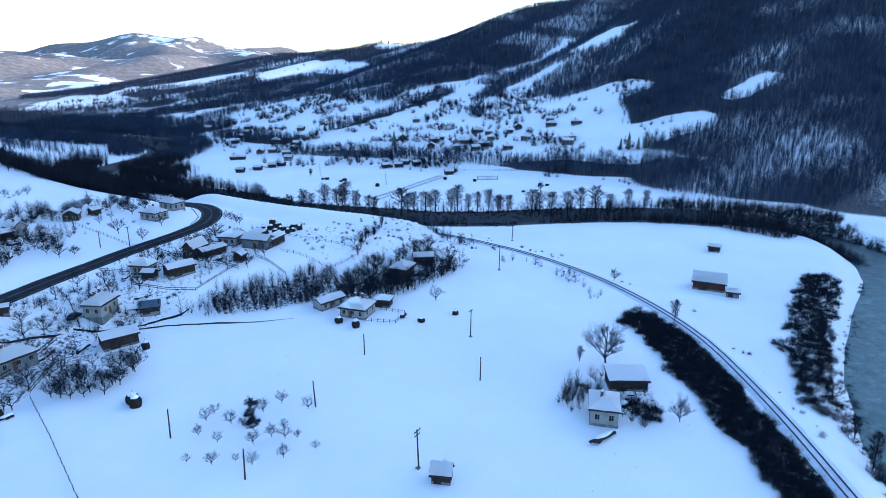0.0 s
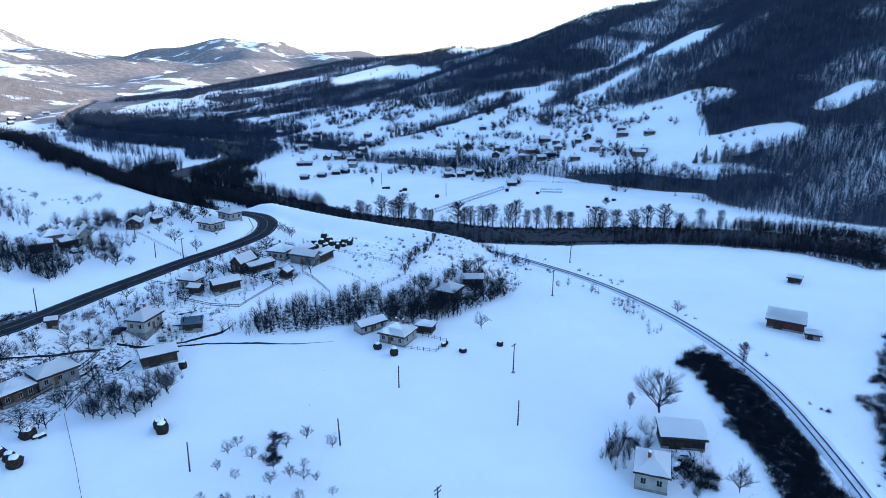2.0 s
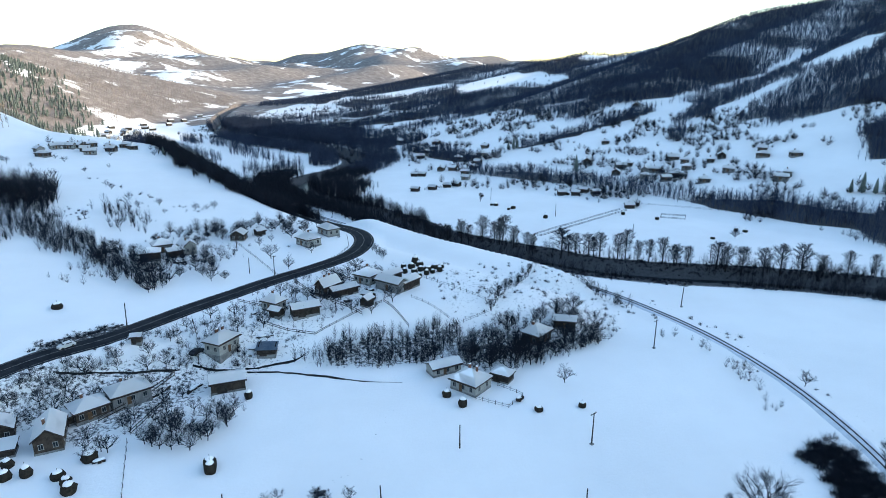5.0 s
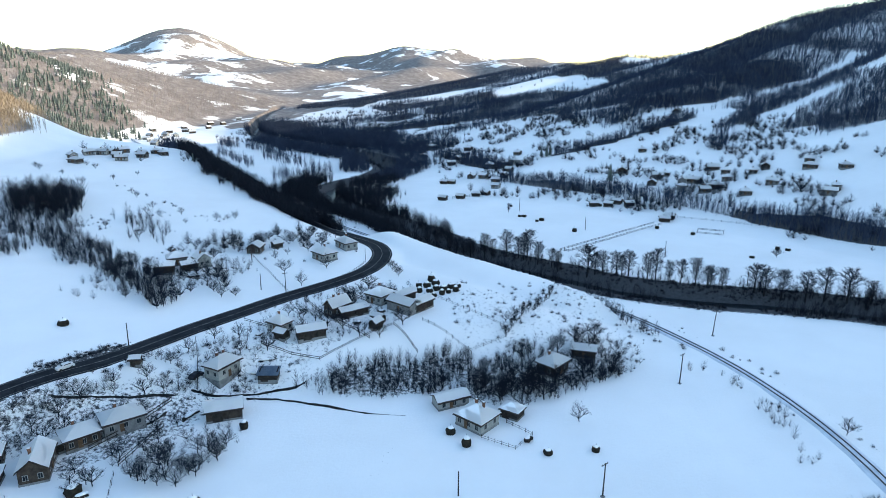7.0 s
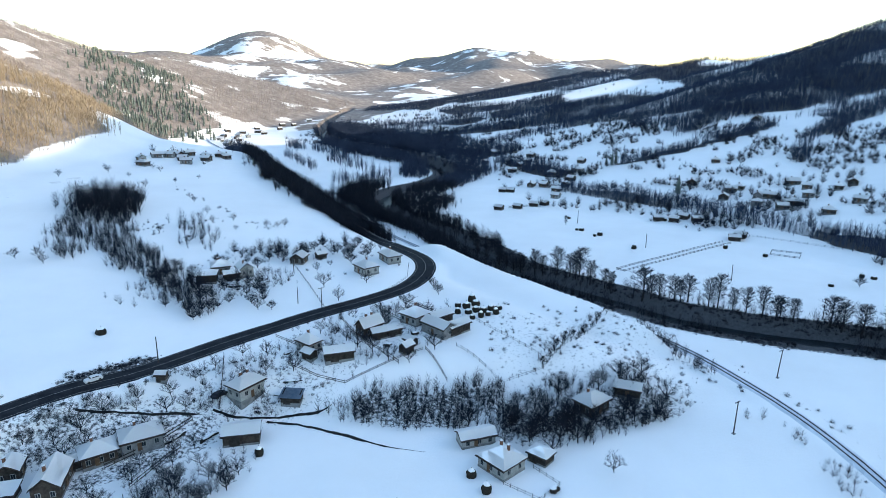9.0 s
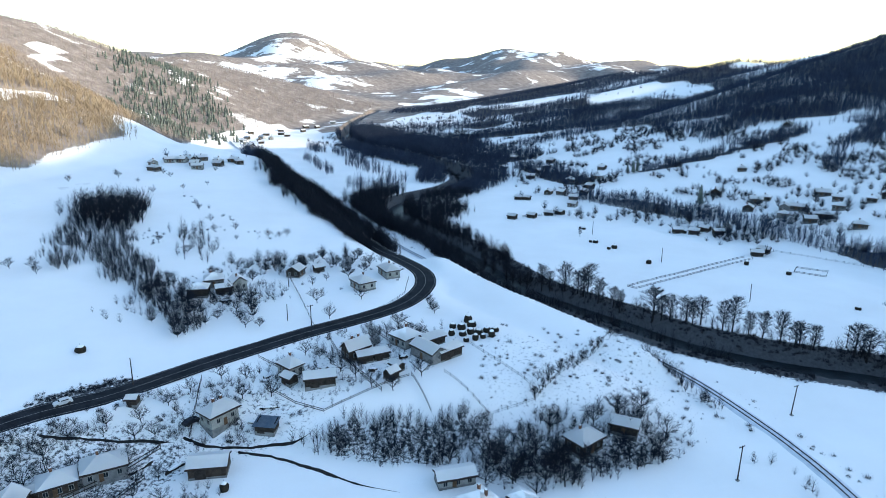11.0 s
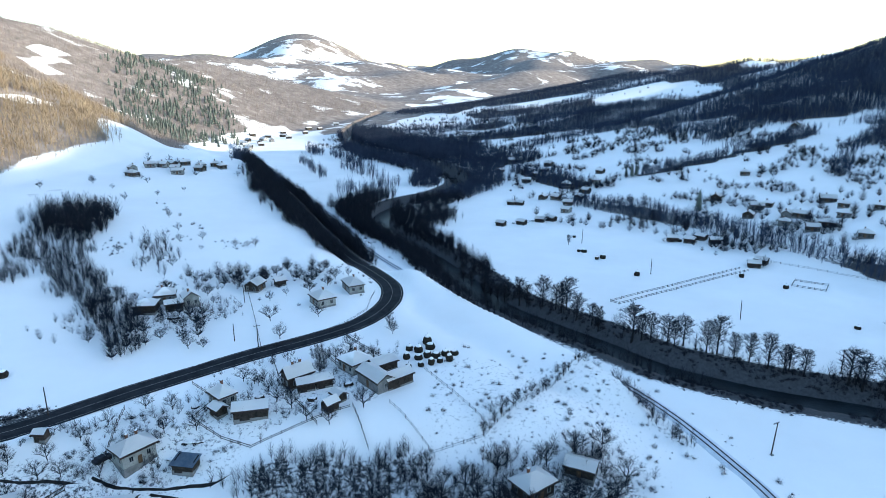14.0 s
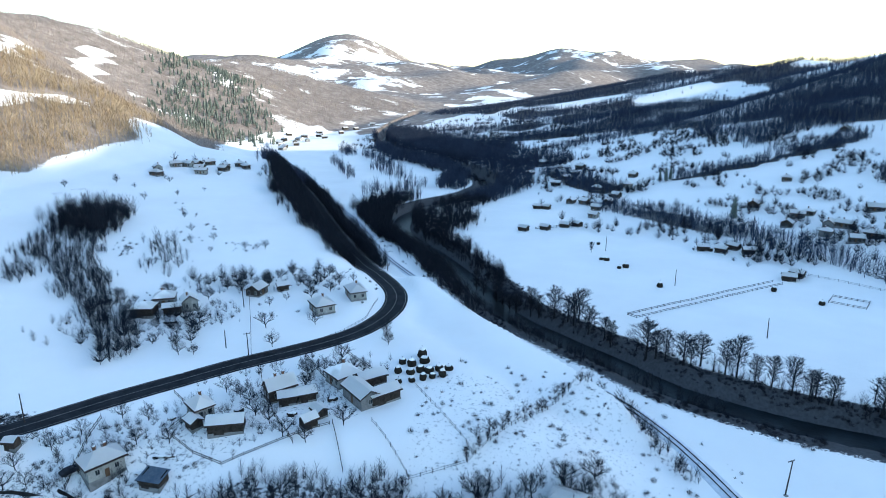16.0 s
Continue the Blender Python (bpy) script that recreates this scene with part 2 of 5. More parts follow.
def land(x, y):
    """The height of the ground without its channel, road and rail beds."""
    x, y = np.asarray(x, float), np.asarray(y, float)
    _, rail_left, _ = line_dist(x, y, RAIL)
    z = -0.016 * np.clip(y - 250, 0, 700)
    # the terrace with the village and the road, and its rise to the west
    e = y - (176 + 0.5 * np.minimum(x, 0) + 0.1 * np.maximum(x - 20, 0))
    lip = 0.88 * ss(rail_left, 3.5, 8) * (1 - 0.25 * ss(rail_left, 14, 27)) * ss(y, 210, 230) * (1 - ss(y, 312, 340))
    terrace = ss(e, 0, 26) * np.maximum(ss(rail_left, 6, 42), lip) * (1 - ss(y + 0.4 * x, 440, 640))
    rise = 7.5 + 0.09 * np.maximum(0, -x - 30) + 0.04 * np.maximum(0, y - 230)
    z = z * (1 - terrace) + np.minimum(rise, 60) * terrace
    # the mountain on the right of the valley
    s = (x - 300) * 0.83 + (y - 340) * 0.555
    u = -(x - 300) * 0.555 + (y - 340) * 0.83
    sc = 1000 - 350 * ss(u, 60, 460)
    # the last three terms raise its unseen crest, added to shade the valley
    top = 225 - 100 * ss(u, 190, 500) - 22 * ss(u, 480, 800) - 70 * ss(u, 800, 1300) + 90 * ss(-u, -170, 0) + 120 * ss(-u, -40, 330) + 75 * np.exp(-((u + 60) / 120) ** 2)
    k = np.clip((s + 70) / (sc + 70), 0, 1.25)
    z = z + top * np.where(k < 1, k ** 1.15, 1 - 1.5 * (k - 1)) * (1 - ss(u, 1300, 2200))
    gully = np.sin(u / 46 + 0.6 * np.sin(s / 120)) * 0.6 + np.sin(u / 21 + s / 160)
    z = z + 4.0 * gully * ss(s, 60, 320) * (1 - ss(u, 500, 1200))
    # the mountain on the left
    sl = -(x + 183) * 0.955 - (y - 494) * 0.296
    ul = -(x + 183) * 0.296 + (y - 494) * 0.955
    sl = sl - 0.5 * np.maximum(0, -ul) + 0.6 * np.maximum(0, ul - 480)
    k = np.clip(sl / 470, 0, 1.4)
    z = z + (205 - 75 * ss(ul, 560, 1000) - 100 * ss(ul, 1000, 1500)) * np.where(k < 1, k ** 1.12, 1 - 0.5 * (k - 1)) * (1 - ss(ul, 1250, 2000))
    z = z + 5 * np.sin(ul / 55 + 0.4) * ss(sl, 40, 200)
    # far hills
    far = ss(y, 1500, 2600)
    hills = 0 * z
    for cx, cy, sx, sy, amp in ((-917, 3600, 190, 420, 170), (-1180, 3800, 260, 400, 120), (-1900, 3000, 600, 900, 190), (114, 4000, 130, 420, 105), (405, 3862, 120, 420, 84), (260, 3900, 520, 700, 62),
                                (-330, 2750, 190, 330, 58), (-60, 2600, 260, 330, 44), (-640, 3300, 250, 360, 72), (640, 3500, 260, 500, 60), (1500, 3600, 700, 900, 74), (-700, 2400, 200, 400, 50),
                                (-1050, 2300, 300, 500, 100), (-300, 4300, 450, 300, 118), (180, 2900, 170, 300, 40), (980, 3900, 320, 500, 36)):
        hills = hills + amp * np.exp(-((x - cx) / sx) ** 2 / 2 - ((y - cy) / sy) ** 2 / 2)
    wave = 7 * np.sin(x / 90 + 1.3 * np.sin(y / 210)) * np.sin(y / 130 + x / 300)
    wave = wave + 24 * np.sin(x / 78 + 1.5 * np.sin(y / 170 + 1)) * np.sin(y / 190 - x / 300 + 0.7)
    z = z + far * (hills * 0.88 + 22 * ss(y, 2000, 3600) + wave)
    return z


def height(x, y):
    """The height of the ground, with the river's channel and the beds of road and railway."""
    x, y = np.asarray(x, float), np.asarray(y, float)
    z = land(x, y)
    d, _, run = line_dist(x, y, RIVER)
    bed = np.interp(run, RIVER_RUN, RIVER_Z)
    z = z + (bed - 1.2 - z) * (1 - ss(d / (1.5 - 0.5 * ss(run, 250, 340) - 0.4 * ss(run, 340, 440)), 7, 17))
    d, _, run = line_dist(x, y, RAIL)
    z = z + (np.interp(run, RAIL_RUN, RAIL_Z) - z) * (1 - ss(d, 2.6, 7))
    d, _, run = line_dist(x, y, ROAD)
    z = z + (np.interp(run, ROAD_RUN, ROAD_Z) - z) * (1 - ss(d, 4.6, 10))
    return z


def run_of(line):
    return np.concatenate([[0], np.cumsum(np.hypot(*np.diff(line, axis=0).T))])


def eased(z, n):
    return np.convolve(np.pad(z, n, "edge"), np.ones(2 * n + 1) / (2 * n + 1), "valid")


RIVER_RUN, RAIL_RUN, ROAD_RUN = run_of(RIVER), run_of(RAIL), run_of(ROAD)
RIVER_Z = np.minimum(-4.2, -0.016 * np.clip(RIVER[:, 1] - 250, 0, 700) - 4.2)
RAIL_Z = eased(0.5 - 0.016 * np.clip(RAIL[:, 1] - 250, 0, 700) - 2.0 * ss(RAIL[:, 1], 232, 255) * (1 - ss(RAIL[:, 1], 315, 345)), 3)
ROAD_Z = eased(land(ROAD[:, 0], ROAD[:, 1]), 4)

# ---- mesh helpers ----
def mesh_of(name, verts, faces, mat, smooth=False):
    """A mesh from arrays of vertices and of faces of one size."""
    verts, faces = np.asarray(verts, np.float32), np.asarray(faces, np.int32)
    me = bpy.data.meshes.new(name)
    n, k = faces.shape
    me.vertices.add(len(verts))
    me.vertices.foreach_set("co", verts.ravel())
    me.loops.add(n * k)
    me.loops.foreach_set("vertex_index", faces.ravel())
    me.polygons.add(n)
    me.polygons.foreach_set("loop_start", np.arange(0, n * k, k, dtype=np.int32))
    me.polygons.foreach_set("use_smooth", np.full(n, smooth))
    me.update(calc_edges=True)
    me.materials.append(mat)
    return me


rng = np.random.default_rng(7)


# ---- ground: one sheet to the horizon, finer where the camera is near ----
def spaced(lo, hi, a, b, fine, grow):
    out, step, v = [], fine, a
    mid = list(np.arange(a, b, fine))
    v, step = mid[-1], fine
    while v < hi:
        step = min(step * grow, 60)
        v += step
        mid.append(v)
    v, step = a, fine
    while v > lo:
        step = min(step * grow, 60)
        v -= step
        mid.insert(0, v)
    return np.array(mid)


def fbm(x, y, scale, seed=0.0):
    """A cheap rolling pattern between about -1 and 1, from crossed waves."""
    x, y = x / scale + seed, y / scale - seed * 1.7
    v = np.sin(x + 1.7 * np.sin(y * 0.7 + seed)) * np.sin(y + 1.3 * np.sin(x * 0.8 - seed))
    v = v + 0.5 * np.sin(2.3 * x + 1.9 * y + np.sin(x * 1.1)) * np.sin(2.1 * y - 1.2 * x)
    return v / 1.3

# open snowy strips on the wooded slope: from, to, half width
OPEN = ((193, 595, 326, 635, 13), (326, 635, 400, 652, 11), (432, 660, 455, 667, 6), (482, 672, 503, 677, 12), (176, 530, 315, 576, 22), (315, 576, 365, 612, 22), (290, 440, 318, 520, 42), (300, 484, 381, 550, 15), (381, 550, 462, 588, 12),
        (297, 460, 357, 486, 13), (530, 622, 586, 640, 24), (327, 428, 393, 419, 22), (332, 334, 372, 318, 17), (430, 324, 466, 326, 6), (525, 690, 600, 748, 9), (502, 1172, 577, 1057, 22),
        (254, 1034, 340, 978, 40), (187, 1146, 347, 1059, 46), (140, 690, 208, 719, 30), (259, 718, 290, 697, 12), (44, 1180, 190, 1146, 30), (-48, 1120, 60, 1180, 22), (140, 620, 200, 650, 22))


def near_line(x, y, ax, ay, bx, by):
    dx, dy = bx - ax, by - ay
    k = np.clip(((x - ax) * dx + (y - ay) * dy) / max(dx * dx + dy * dy, 1e-6), 0, 1)
    return np.hypot(x - ax - k * dx, y - ay - k * dy)


def woods_right(x, y):
    s = (x - 300) * 0.83 + (y - 340) * 0.555
    u = -(x - 300) * 0.555 + (y - 340) * 0.83
    edge = 118 + 18 * fbm(x, y, 45, 1.0) - 145 * ss(-u, -40, 60) - 75 * ss(-u, 70, 150) + 60 * ss(u, 330, 700)
    w = ss(s, edge, edge + 26) * (1 - ss(u, 1150, 1500))
    wob = 7 * fbm(x, y, 24, 2.2)
    for ax, ay, bx, by, r in OPEN:
        w = w * ss(near_line(x, y, ax, ay, bx, by) + wob, r - 3, r + 4)
    # rows and belts of trees below the woods
    for ax, ay, bx, by, r in ((188, 563, 313, 598, 5), (300, 499, 334, 552, 8), (334, 552, 394, 607, 8), (136, 508, 175, 464, 10), (175, 464, 219, 396, 8), (219, 392, 246, 345, 7), (246, 345, 300, 262, 10),
                              (300, 262, 330, 215, 30), (90, 640, 135, 560, 12), (20, 800, 90, 690, 26), (-60, 930, 20, 800, 40), (60, 860, 190, 840, 26), (-60, 1010, 60, 960, 34), (110, 760, 200, 780, 16)):
        w = np.maximum(w, 1 - ss(near_line(x, y, ax, ay, bx, by) + 0.6 * wob, r * 0.7, r * 1.3))
    return w


def stripes(x, y):
    """Denser and thinner flanks of the gullies that run down the mountain."""
    s = (x - 300) * 0.83 + (y - 340) * 0.555
    u = -(x - 300) * 0.555 + (y - 340) * 0.83
    return ss(np.cos(u / 46 + 0.6 * np.sin(s / 120)) + 0.7 * np.cos(u / 21 + s / 160) + 0.5 * fbm(x, y, 55, 9.0), -0.5, 0.7)


def woods_left(x, y):
    sl = -(x + 183) * 0.955 - (y - 494) * 0.296
    ul = -(x + 183) * 0.296 + (y - 494) * 0.955
    sl = sl - 0.5 * np.maximum(0, -ul) + 0.6 * np.maximum(0, ul - 480)
    w = ss(sl + 12 * fbm(x, y, 40, 4.0), 21, 42) * (1 - ss(ul, 1500, 1700))
    for ax, ay, bx, by, r in ((-281, 455, -275, 522, 8), (-436, 895, -425, 940, 14), (-362, 555, -470, 740, 10), (-470, 740, -610, 990, 16), (-480, 1150, -560, 1250, 16)):
        w = w * ss(near_line(x, y, ax, ay, bx, by) + 7 * fbm(x, y, 20, 3.1), r - 3, r + 5)
    return w


# thickets and copses: from, to, half width, how dense
DENSE = ((-131, 345, -112, 300, 15, .72), (-112, 300, -78, 270, 9, .8), (-78, 270, -52, 246, 7, .75), (-52, 246, -39, 231, 5, .7), (-118, 280, -106, 272, 5, .6), (24, 183, 52, 186, 6, .85), (14, 181, 24, 183, 4, .6), (30, 178, 46, 178, 4, .8), (58, 178, 78, 173, 5, .6), (70, 189, 96, 193, 5, .5),
         (86, 177, 97, 181, 4, .6), (126, 118, 122, 100, 5.5, 1), (122, 100, 112, 80, 6.5, 1), (112, 80, 103, 63, 5.5, 1), (100, 56, 91, 40, 6, 1), (205, 114, 174, 98, 6, .6), (174, 98, 147, 82, 6, .6), (147, 82, 128, 67, 5, .5),
         (133, 67, 119, 49, 3, .25), (108, 233, 121, 206, 2.6, .8), (90, 84, 92, 80, 2.5, .7), (80, 92, 84, 95, 3, .5), (-84, 322, -66, 308, 6, .35), (-74, 300, -60, 290, 5, .25), (-55, 178, -40, 194.5, 2.2, 1), (2, 352, -22, 388, 13, 1), (-22, 388, -63, 448, 19, 1),
         (-60, 452, -104, 535, 20, 1), (-104, 535, -144, 605, 18, 1), (-144, 605, -200, 700, 13, 1), (42, 350, 24, 392, 9, 1), (24, 392, -6, 440, 12, 1), (66, 344, 42, 398, 6, .8), (42, 398, 20, 440, 8, .8), (20, 440, 8, 482, 8, .8), (18, 520, 44, 572, 9, .8), (20, 430, 34, 470, 14, .8), (-6, 440, -30, 490, 14, .8), (-30, 490, -22, 540, 14, .6), (20, 490, 40, 545, 12, .7), (40, 545, 62, 600, 14, 1),
         (62, 600, 60, 680, 18, 1), (10, 600, 8, 690, 12, 1), (8, 690, -60, 790, 18, 1), (-60, 790, -120, 900, 22, 1), (60, 680, 0, 780, 22, 1), (0, 780, -70, 900, 30, 1), (-70, 900, -150, 1050, 34, .9), (-40, 640, -90, 720, 8, .3), (-140, 605, -190, 690, 11, .9), (-190, 690, -255, 800, 9, .8), (-60, 700, -130, 830, 7, .35), (-150, 830, -210, 950, 8, .4), (-90, 640, -150, 760, 5, .25), (-50, 560, -20, 600, 9, .35),
         (248, 216, 270, 196, 9, 1), (270, 196, 288, 168, 11, 1), (280, 160, 262, 118, 9, .9), (262, 118, 236, 96, 8, .7), (246, 160, 240, 180, 8, .9), (236, 185, 215, 203, 5, 1), (215, 203, 175, 222, 3, .8), (250, 128, 262, 150, 6, .8), (260, 150, 250, 186, 7, 1),
         (215, 228, 250, 214, 5, .9), (160, 251, 215, 228, 2.5, .8), (118, 252, 134, 240, 2.5, .6), (62, 337, 109, 286, 2.5, .6), (109, 286, 160, 252, 2.2, .45), (19, 124, 17, 115, 1.5, 1), (96, 272, 118, 252, 3, .6), (60, 312, 96, 272, 3.5, .8), (40, 345, 60, 312, 4, .9))


def copses(x, y):
    w = np.zeros(np.shape(x))
    for ax, ay, bx, by, r, k in DENSE:
        m = (x > min(ax, bx) - 2 * r) & (x < max(ax, bx) + 2 * r) & (y > min(ay, by) - 2 * r) & (y < max(ay, by) + 2 * r)
        if m.any():
            d = near_line(x[m], y[m], ax, ay, bx, by) * (1 + 0.3 * fbm(x[m], y[m], 5, 1.5))
            w[m] = np.maximum(w[m], k * (1 - ss(d, 0.75 * r, 1.15 * r)))
    return w


def ground_masks(x, y):
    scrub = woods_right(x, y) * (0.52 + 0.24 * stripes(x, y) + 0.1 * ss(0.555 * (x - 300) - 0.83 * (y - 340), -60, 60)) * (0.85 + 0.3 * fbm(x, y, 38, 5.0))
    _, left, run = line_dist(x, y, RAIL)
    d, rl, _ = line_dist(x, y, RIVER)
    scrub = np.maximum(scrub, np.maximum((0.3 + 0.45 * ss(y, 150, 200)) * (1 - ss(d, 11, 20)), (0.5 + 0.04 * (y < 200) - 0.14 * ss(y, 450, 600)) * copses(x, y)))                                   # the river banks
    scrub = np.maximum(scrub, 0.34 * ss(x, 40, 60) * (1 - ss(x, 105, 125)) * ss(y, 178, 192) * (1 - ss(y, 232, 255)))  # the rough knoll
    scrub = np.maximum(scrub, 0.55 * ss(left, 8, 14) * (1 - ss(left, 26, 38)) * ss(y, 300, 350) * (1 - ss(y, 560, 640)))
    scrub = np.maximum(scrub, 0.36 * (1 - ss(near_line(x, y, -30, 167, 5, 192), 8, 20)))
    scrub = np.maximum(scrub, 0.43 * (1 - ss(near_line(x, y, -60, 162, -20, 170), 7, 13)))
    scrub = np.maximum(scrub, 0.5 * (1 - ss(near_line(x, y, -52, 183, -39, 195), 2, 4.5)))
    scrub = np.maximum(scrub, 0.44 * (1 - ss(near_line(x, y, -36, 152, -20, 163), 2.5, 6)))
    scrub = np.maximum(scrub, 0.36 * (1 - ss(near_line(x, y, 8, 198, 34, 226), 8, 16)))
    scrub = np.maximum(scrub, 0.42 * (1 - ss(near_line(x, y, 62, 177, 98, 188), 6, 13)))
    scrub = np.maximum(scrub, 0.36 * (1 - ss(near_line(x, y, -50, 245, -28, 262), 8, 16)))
    far = np.maximum(ss(y, 1450, 1750), ss(y + 0.5 * np.minimum(x, -100) - 1.5 * np.maximum(x + 100, 0), 860, 1060)) * np.clip(0.63 + 0.24 * fbm(x, y, 260, 6.0), 0, 1)
    far = np.maximum(far, 0.8 * woods_left(x, y) - 0.16 * fbm(x, y, 70, 2.0))
    far = np.maximum(far, ss(-y, 40, 200))
    return scrub, far


gx = spaced(-4300, 4300, -150, 300, 2.0, 1.05)
gy = spaced(-1600, 4850, 60, 420, 2.0, 1.04)
GX, GY = np.meshgrid(gx, gy)
GZ = height(GX.ravel(), GY.ravel()) + 0.12 * fbm(GX.ravel(), GY.ravel(), 7, 0.5)
nx, ny = len(gx), len(gy)
ii = (np.arange(ny - 1)[:, None] * nx + np.arange(nx - 1)[None, :]).ravel()
ground_mesh = mesh_of("ground", np.stack([GX.ravel(), GY.ravel(), GZ], 1), np.stack([ii, ii + 1, ii + nx + 1, ii + nx], 1), M_GROUND, True)
col = ground_mesh.color_attributes.new("scrub", "FLOAT_COLOR", "POINT")
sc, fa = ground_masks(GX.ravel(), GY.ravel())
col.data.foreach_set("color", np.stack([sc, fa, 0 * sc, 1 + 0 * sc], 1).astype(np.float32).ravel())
ground = tagged(new("ground", ground_mesh), "snow-covered valley floor and hills with bare scrub", "ground", kind="structure")


def grid_height(x, y):
    """The height of the ground's own mesh."""
    x, y = np.asarray(x, float), np.asarray(y, float)
    i = np.clip(np.searchsorted(gx, x) - 1, 0, nx - 2)
    j = np.clip(np.searchsorted(gy, y) - 1, 0, ny - 2)
    fx, fy = (x - gx[i]) / (gx[i + 1] - gx[i]), (y - gy[j]) / (gy[j + 1] - gy[j])
    g = GZ.reshape(ny, nx)
    return (g[j, i] * (1 - fx) + g[j, i + 1] * fx) * (1 - fy) + (g[j + 1, i] * (1 - fx) + g[j + 1, i + 1] * fx) * fy


def hz(x, y):
    return float(grid_height(x, y))


# ---- ribbons: river, road, railway ----
def ribbon(name, line, zs, offsets, mat, wig=0.0):
    """A strip along a line. offsets: (distance to the left, height) across it."""
    t = np.gradient(line, axis=0)
    t = t / np.hypot(t[:, 0], t[:, 1])[:, None]
    nrm = np.stack([-t[:, 1], t[:, 0]], 1)
    k = len(offsets)
    verts = np.concatenate([np.concatenate([line + nrm * o, (zs + h)[:, None]], 1) for o, h in offsets])
    n = len(line)
    i = np.arange(n - 1)
    faces = np.concatenate([np.stack([i + j * n, i + j * n + 1, i + (j + 1) * n + 1, i + (j + 1) * n], 1) for j in range(k - 1)])
    return mesh_of(name, verts, faces[:, ::-1], mat, True)


def finer(line, zs, step):
    r = run_of(line)
    q = np.arange(0, r[-1], step)
    return np.stack([np.interp(q, r, line[:, 0]), np.interp(q, r, line[:, 1])], 1), np.interp(q, r, zs)


river = tagged(new("river", ribbon("river", RIVER, RIVER_Z, [(-21, 0), (0, 0), (21, 0)], M_WATER)), "dark green river running between snowy banks", "river", kind="structure")
rl, rz = finer(ROAD, ROAD_Z, 3.0)
road = tagged(new("road", ribbon("road", rl, rz, [(-4.3, 0.05), (-4.0, 0.12), (0, 0.2), (4.0, 0.12), (4.3, 0.05)], M_ASPHALT)), "wet dark asphalt road curving through the village", "road", kind="structure")


# ---- woods, too many to count ----
def stuff_of(name, tmpl, px, py, pz, hgt, mat, label, category, spread=None):
    """Copies of a template of triangles (k, 3, 3), turned and scaled, as one mesh."""
    k, n = len(tmpl), len(px)
    a = rng.uniform(0, 2 * math.pi, n)
    ca, sa = np.cos(a)[:, None, None], np.sin(a)[:, None, None]
    h = hgt[:, None, None]
    wd = h * (spread if spread is not None else 1.0)
    x = (tmpl[None, :, :, 0] * ca - tmpl[None, :, :, 1] * sa) * wd + px[:, None, None]
    y = (tmpl[None, :, :, 0] * sa + tmpl[None, :, :, 1] * ca) * wd + py[:, None, None]
    z = tmpl[None, :, :, 2] * h + pz[:, None, None]
    v = np.stack([x, y, z], -1).reshape(-1, 3)
    me = mesh_of(name, v, np.arange(len(v)).reshape(-1, 3), mat)
    return tagged(new(name, me), label, category, kind="stuff")


def sliver(p, q, w):
    """A slim upright triangle from p to the tip q."""
    p, q = np.array(p), np.array(q)
    d = q - p
    side = np.cross(d, (rng.normal(), rng.normal(), rng.normal()))
    side = side / (np.linalg.norm(side) + 1e-9) * w
    return [p - side, p + side, q]


def bare_template(branches=12, low=0.25, reach=0.2, w=0.02):
    """A bare tree one metre high: a thin trunk and slim boughs that fill a rounded crown."""
    t = [[(0.016, 0, -0.05), (-0.008, 0.014, -0.05), (0, 0, 0.8)], [(-0.008, 0.014, -0.05), (-0.008, -0.014, -0.05), (0, 0, 0.8)], [(-0.008, -0.014, -0.05), (0.016, 0, -0.05), (0, 0, 0.8)]]
    mid, half = (low + 1) / 2, (1 - low) / 2
    for i in range(branches):
        v = 1 - 1.7 * (i + 0.5) / branches
        a = i * 2.4 + rng.uniform(-0.3, 0.3)
        r = reach * math.sqrt(max(0.05, 1 - v * v)) * rng.uniform(0.75, 1.15)
        z = mid + half * v * rng.uniform(0.92, 1.06)
        t.append(sliver((0.1 * r * math.cos(a), 0.1 * r * math.sin(a), max(0.12, z - (0.12 + 0.9 * r))), (r * math.cos(a), r * math.sin(a), z), w))
    return np.array(t, float)


def scatter(n, x0, x1, y0, y1, dens, seed):
    r = np.random.default_rng(seed)
    x, y = r.uniform(x0, x1, n), r.uniform(y0, y1, n)
    keep = r.uniform(0, 1, n) < dens(x, y)
    x, y = x[keep], y[keep]
    return x, y, grid_height(x, y)


BARE = bare_template(14, 0.2, 0.2, 0.011)
BARE_FAR = bare_template(7, 0.25, 0.2, 0.02)
x, y, z = scatter(420000, -140, 1150, 180, 1500, lambda x, y: woods_right(x, y) * (0.58 + 0.3 * stripes(x, y) + 0.12 * ss(0.555 * (x - 300) - 0.83 * (y - 340), -60, 60)) * ss(2.2e3 - 1.2 * x - 0.7 * y, -200, 600) * (0.35 + 0.65 * (1 - ss(y, 600, 1100))), 11)
nigh = x * 0.6 + y < 720
for sel, tmpl in ((nigh, BARE), (~nigh, BARE_FAR)):
    stuff_of("wooded_slope", tmpl, x[sel], y[sel], z[sel], rng.uniform(5.5, 9.5, int(sel.sum())), M_HAZEWOOD, "dense bare winter woods on the snowy mountainside", "woods", 1.3)
x, y, z = scatter(190000, -900, -140, 330, 1600, lambda x, y: woods_left(x, y) * (0.3 + 0.7 * (1 - ss(y, 700, 1000))), 12)
nigh = y - 0.35 * x < 690 + 40 * fbm(x, y, 30, 2.0)
SLIM = bare_template(7, 0.3, 0.13, 0.014)
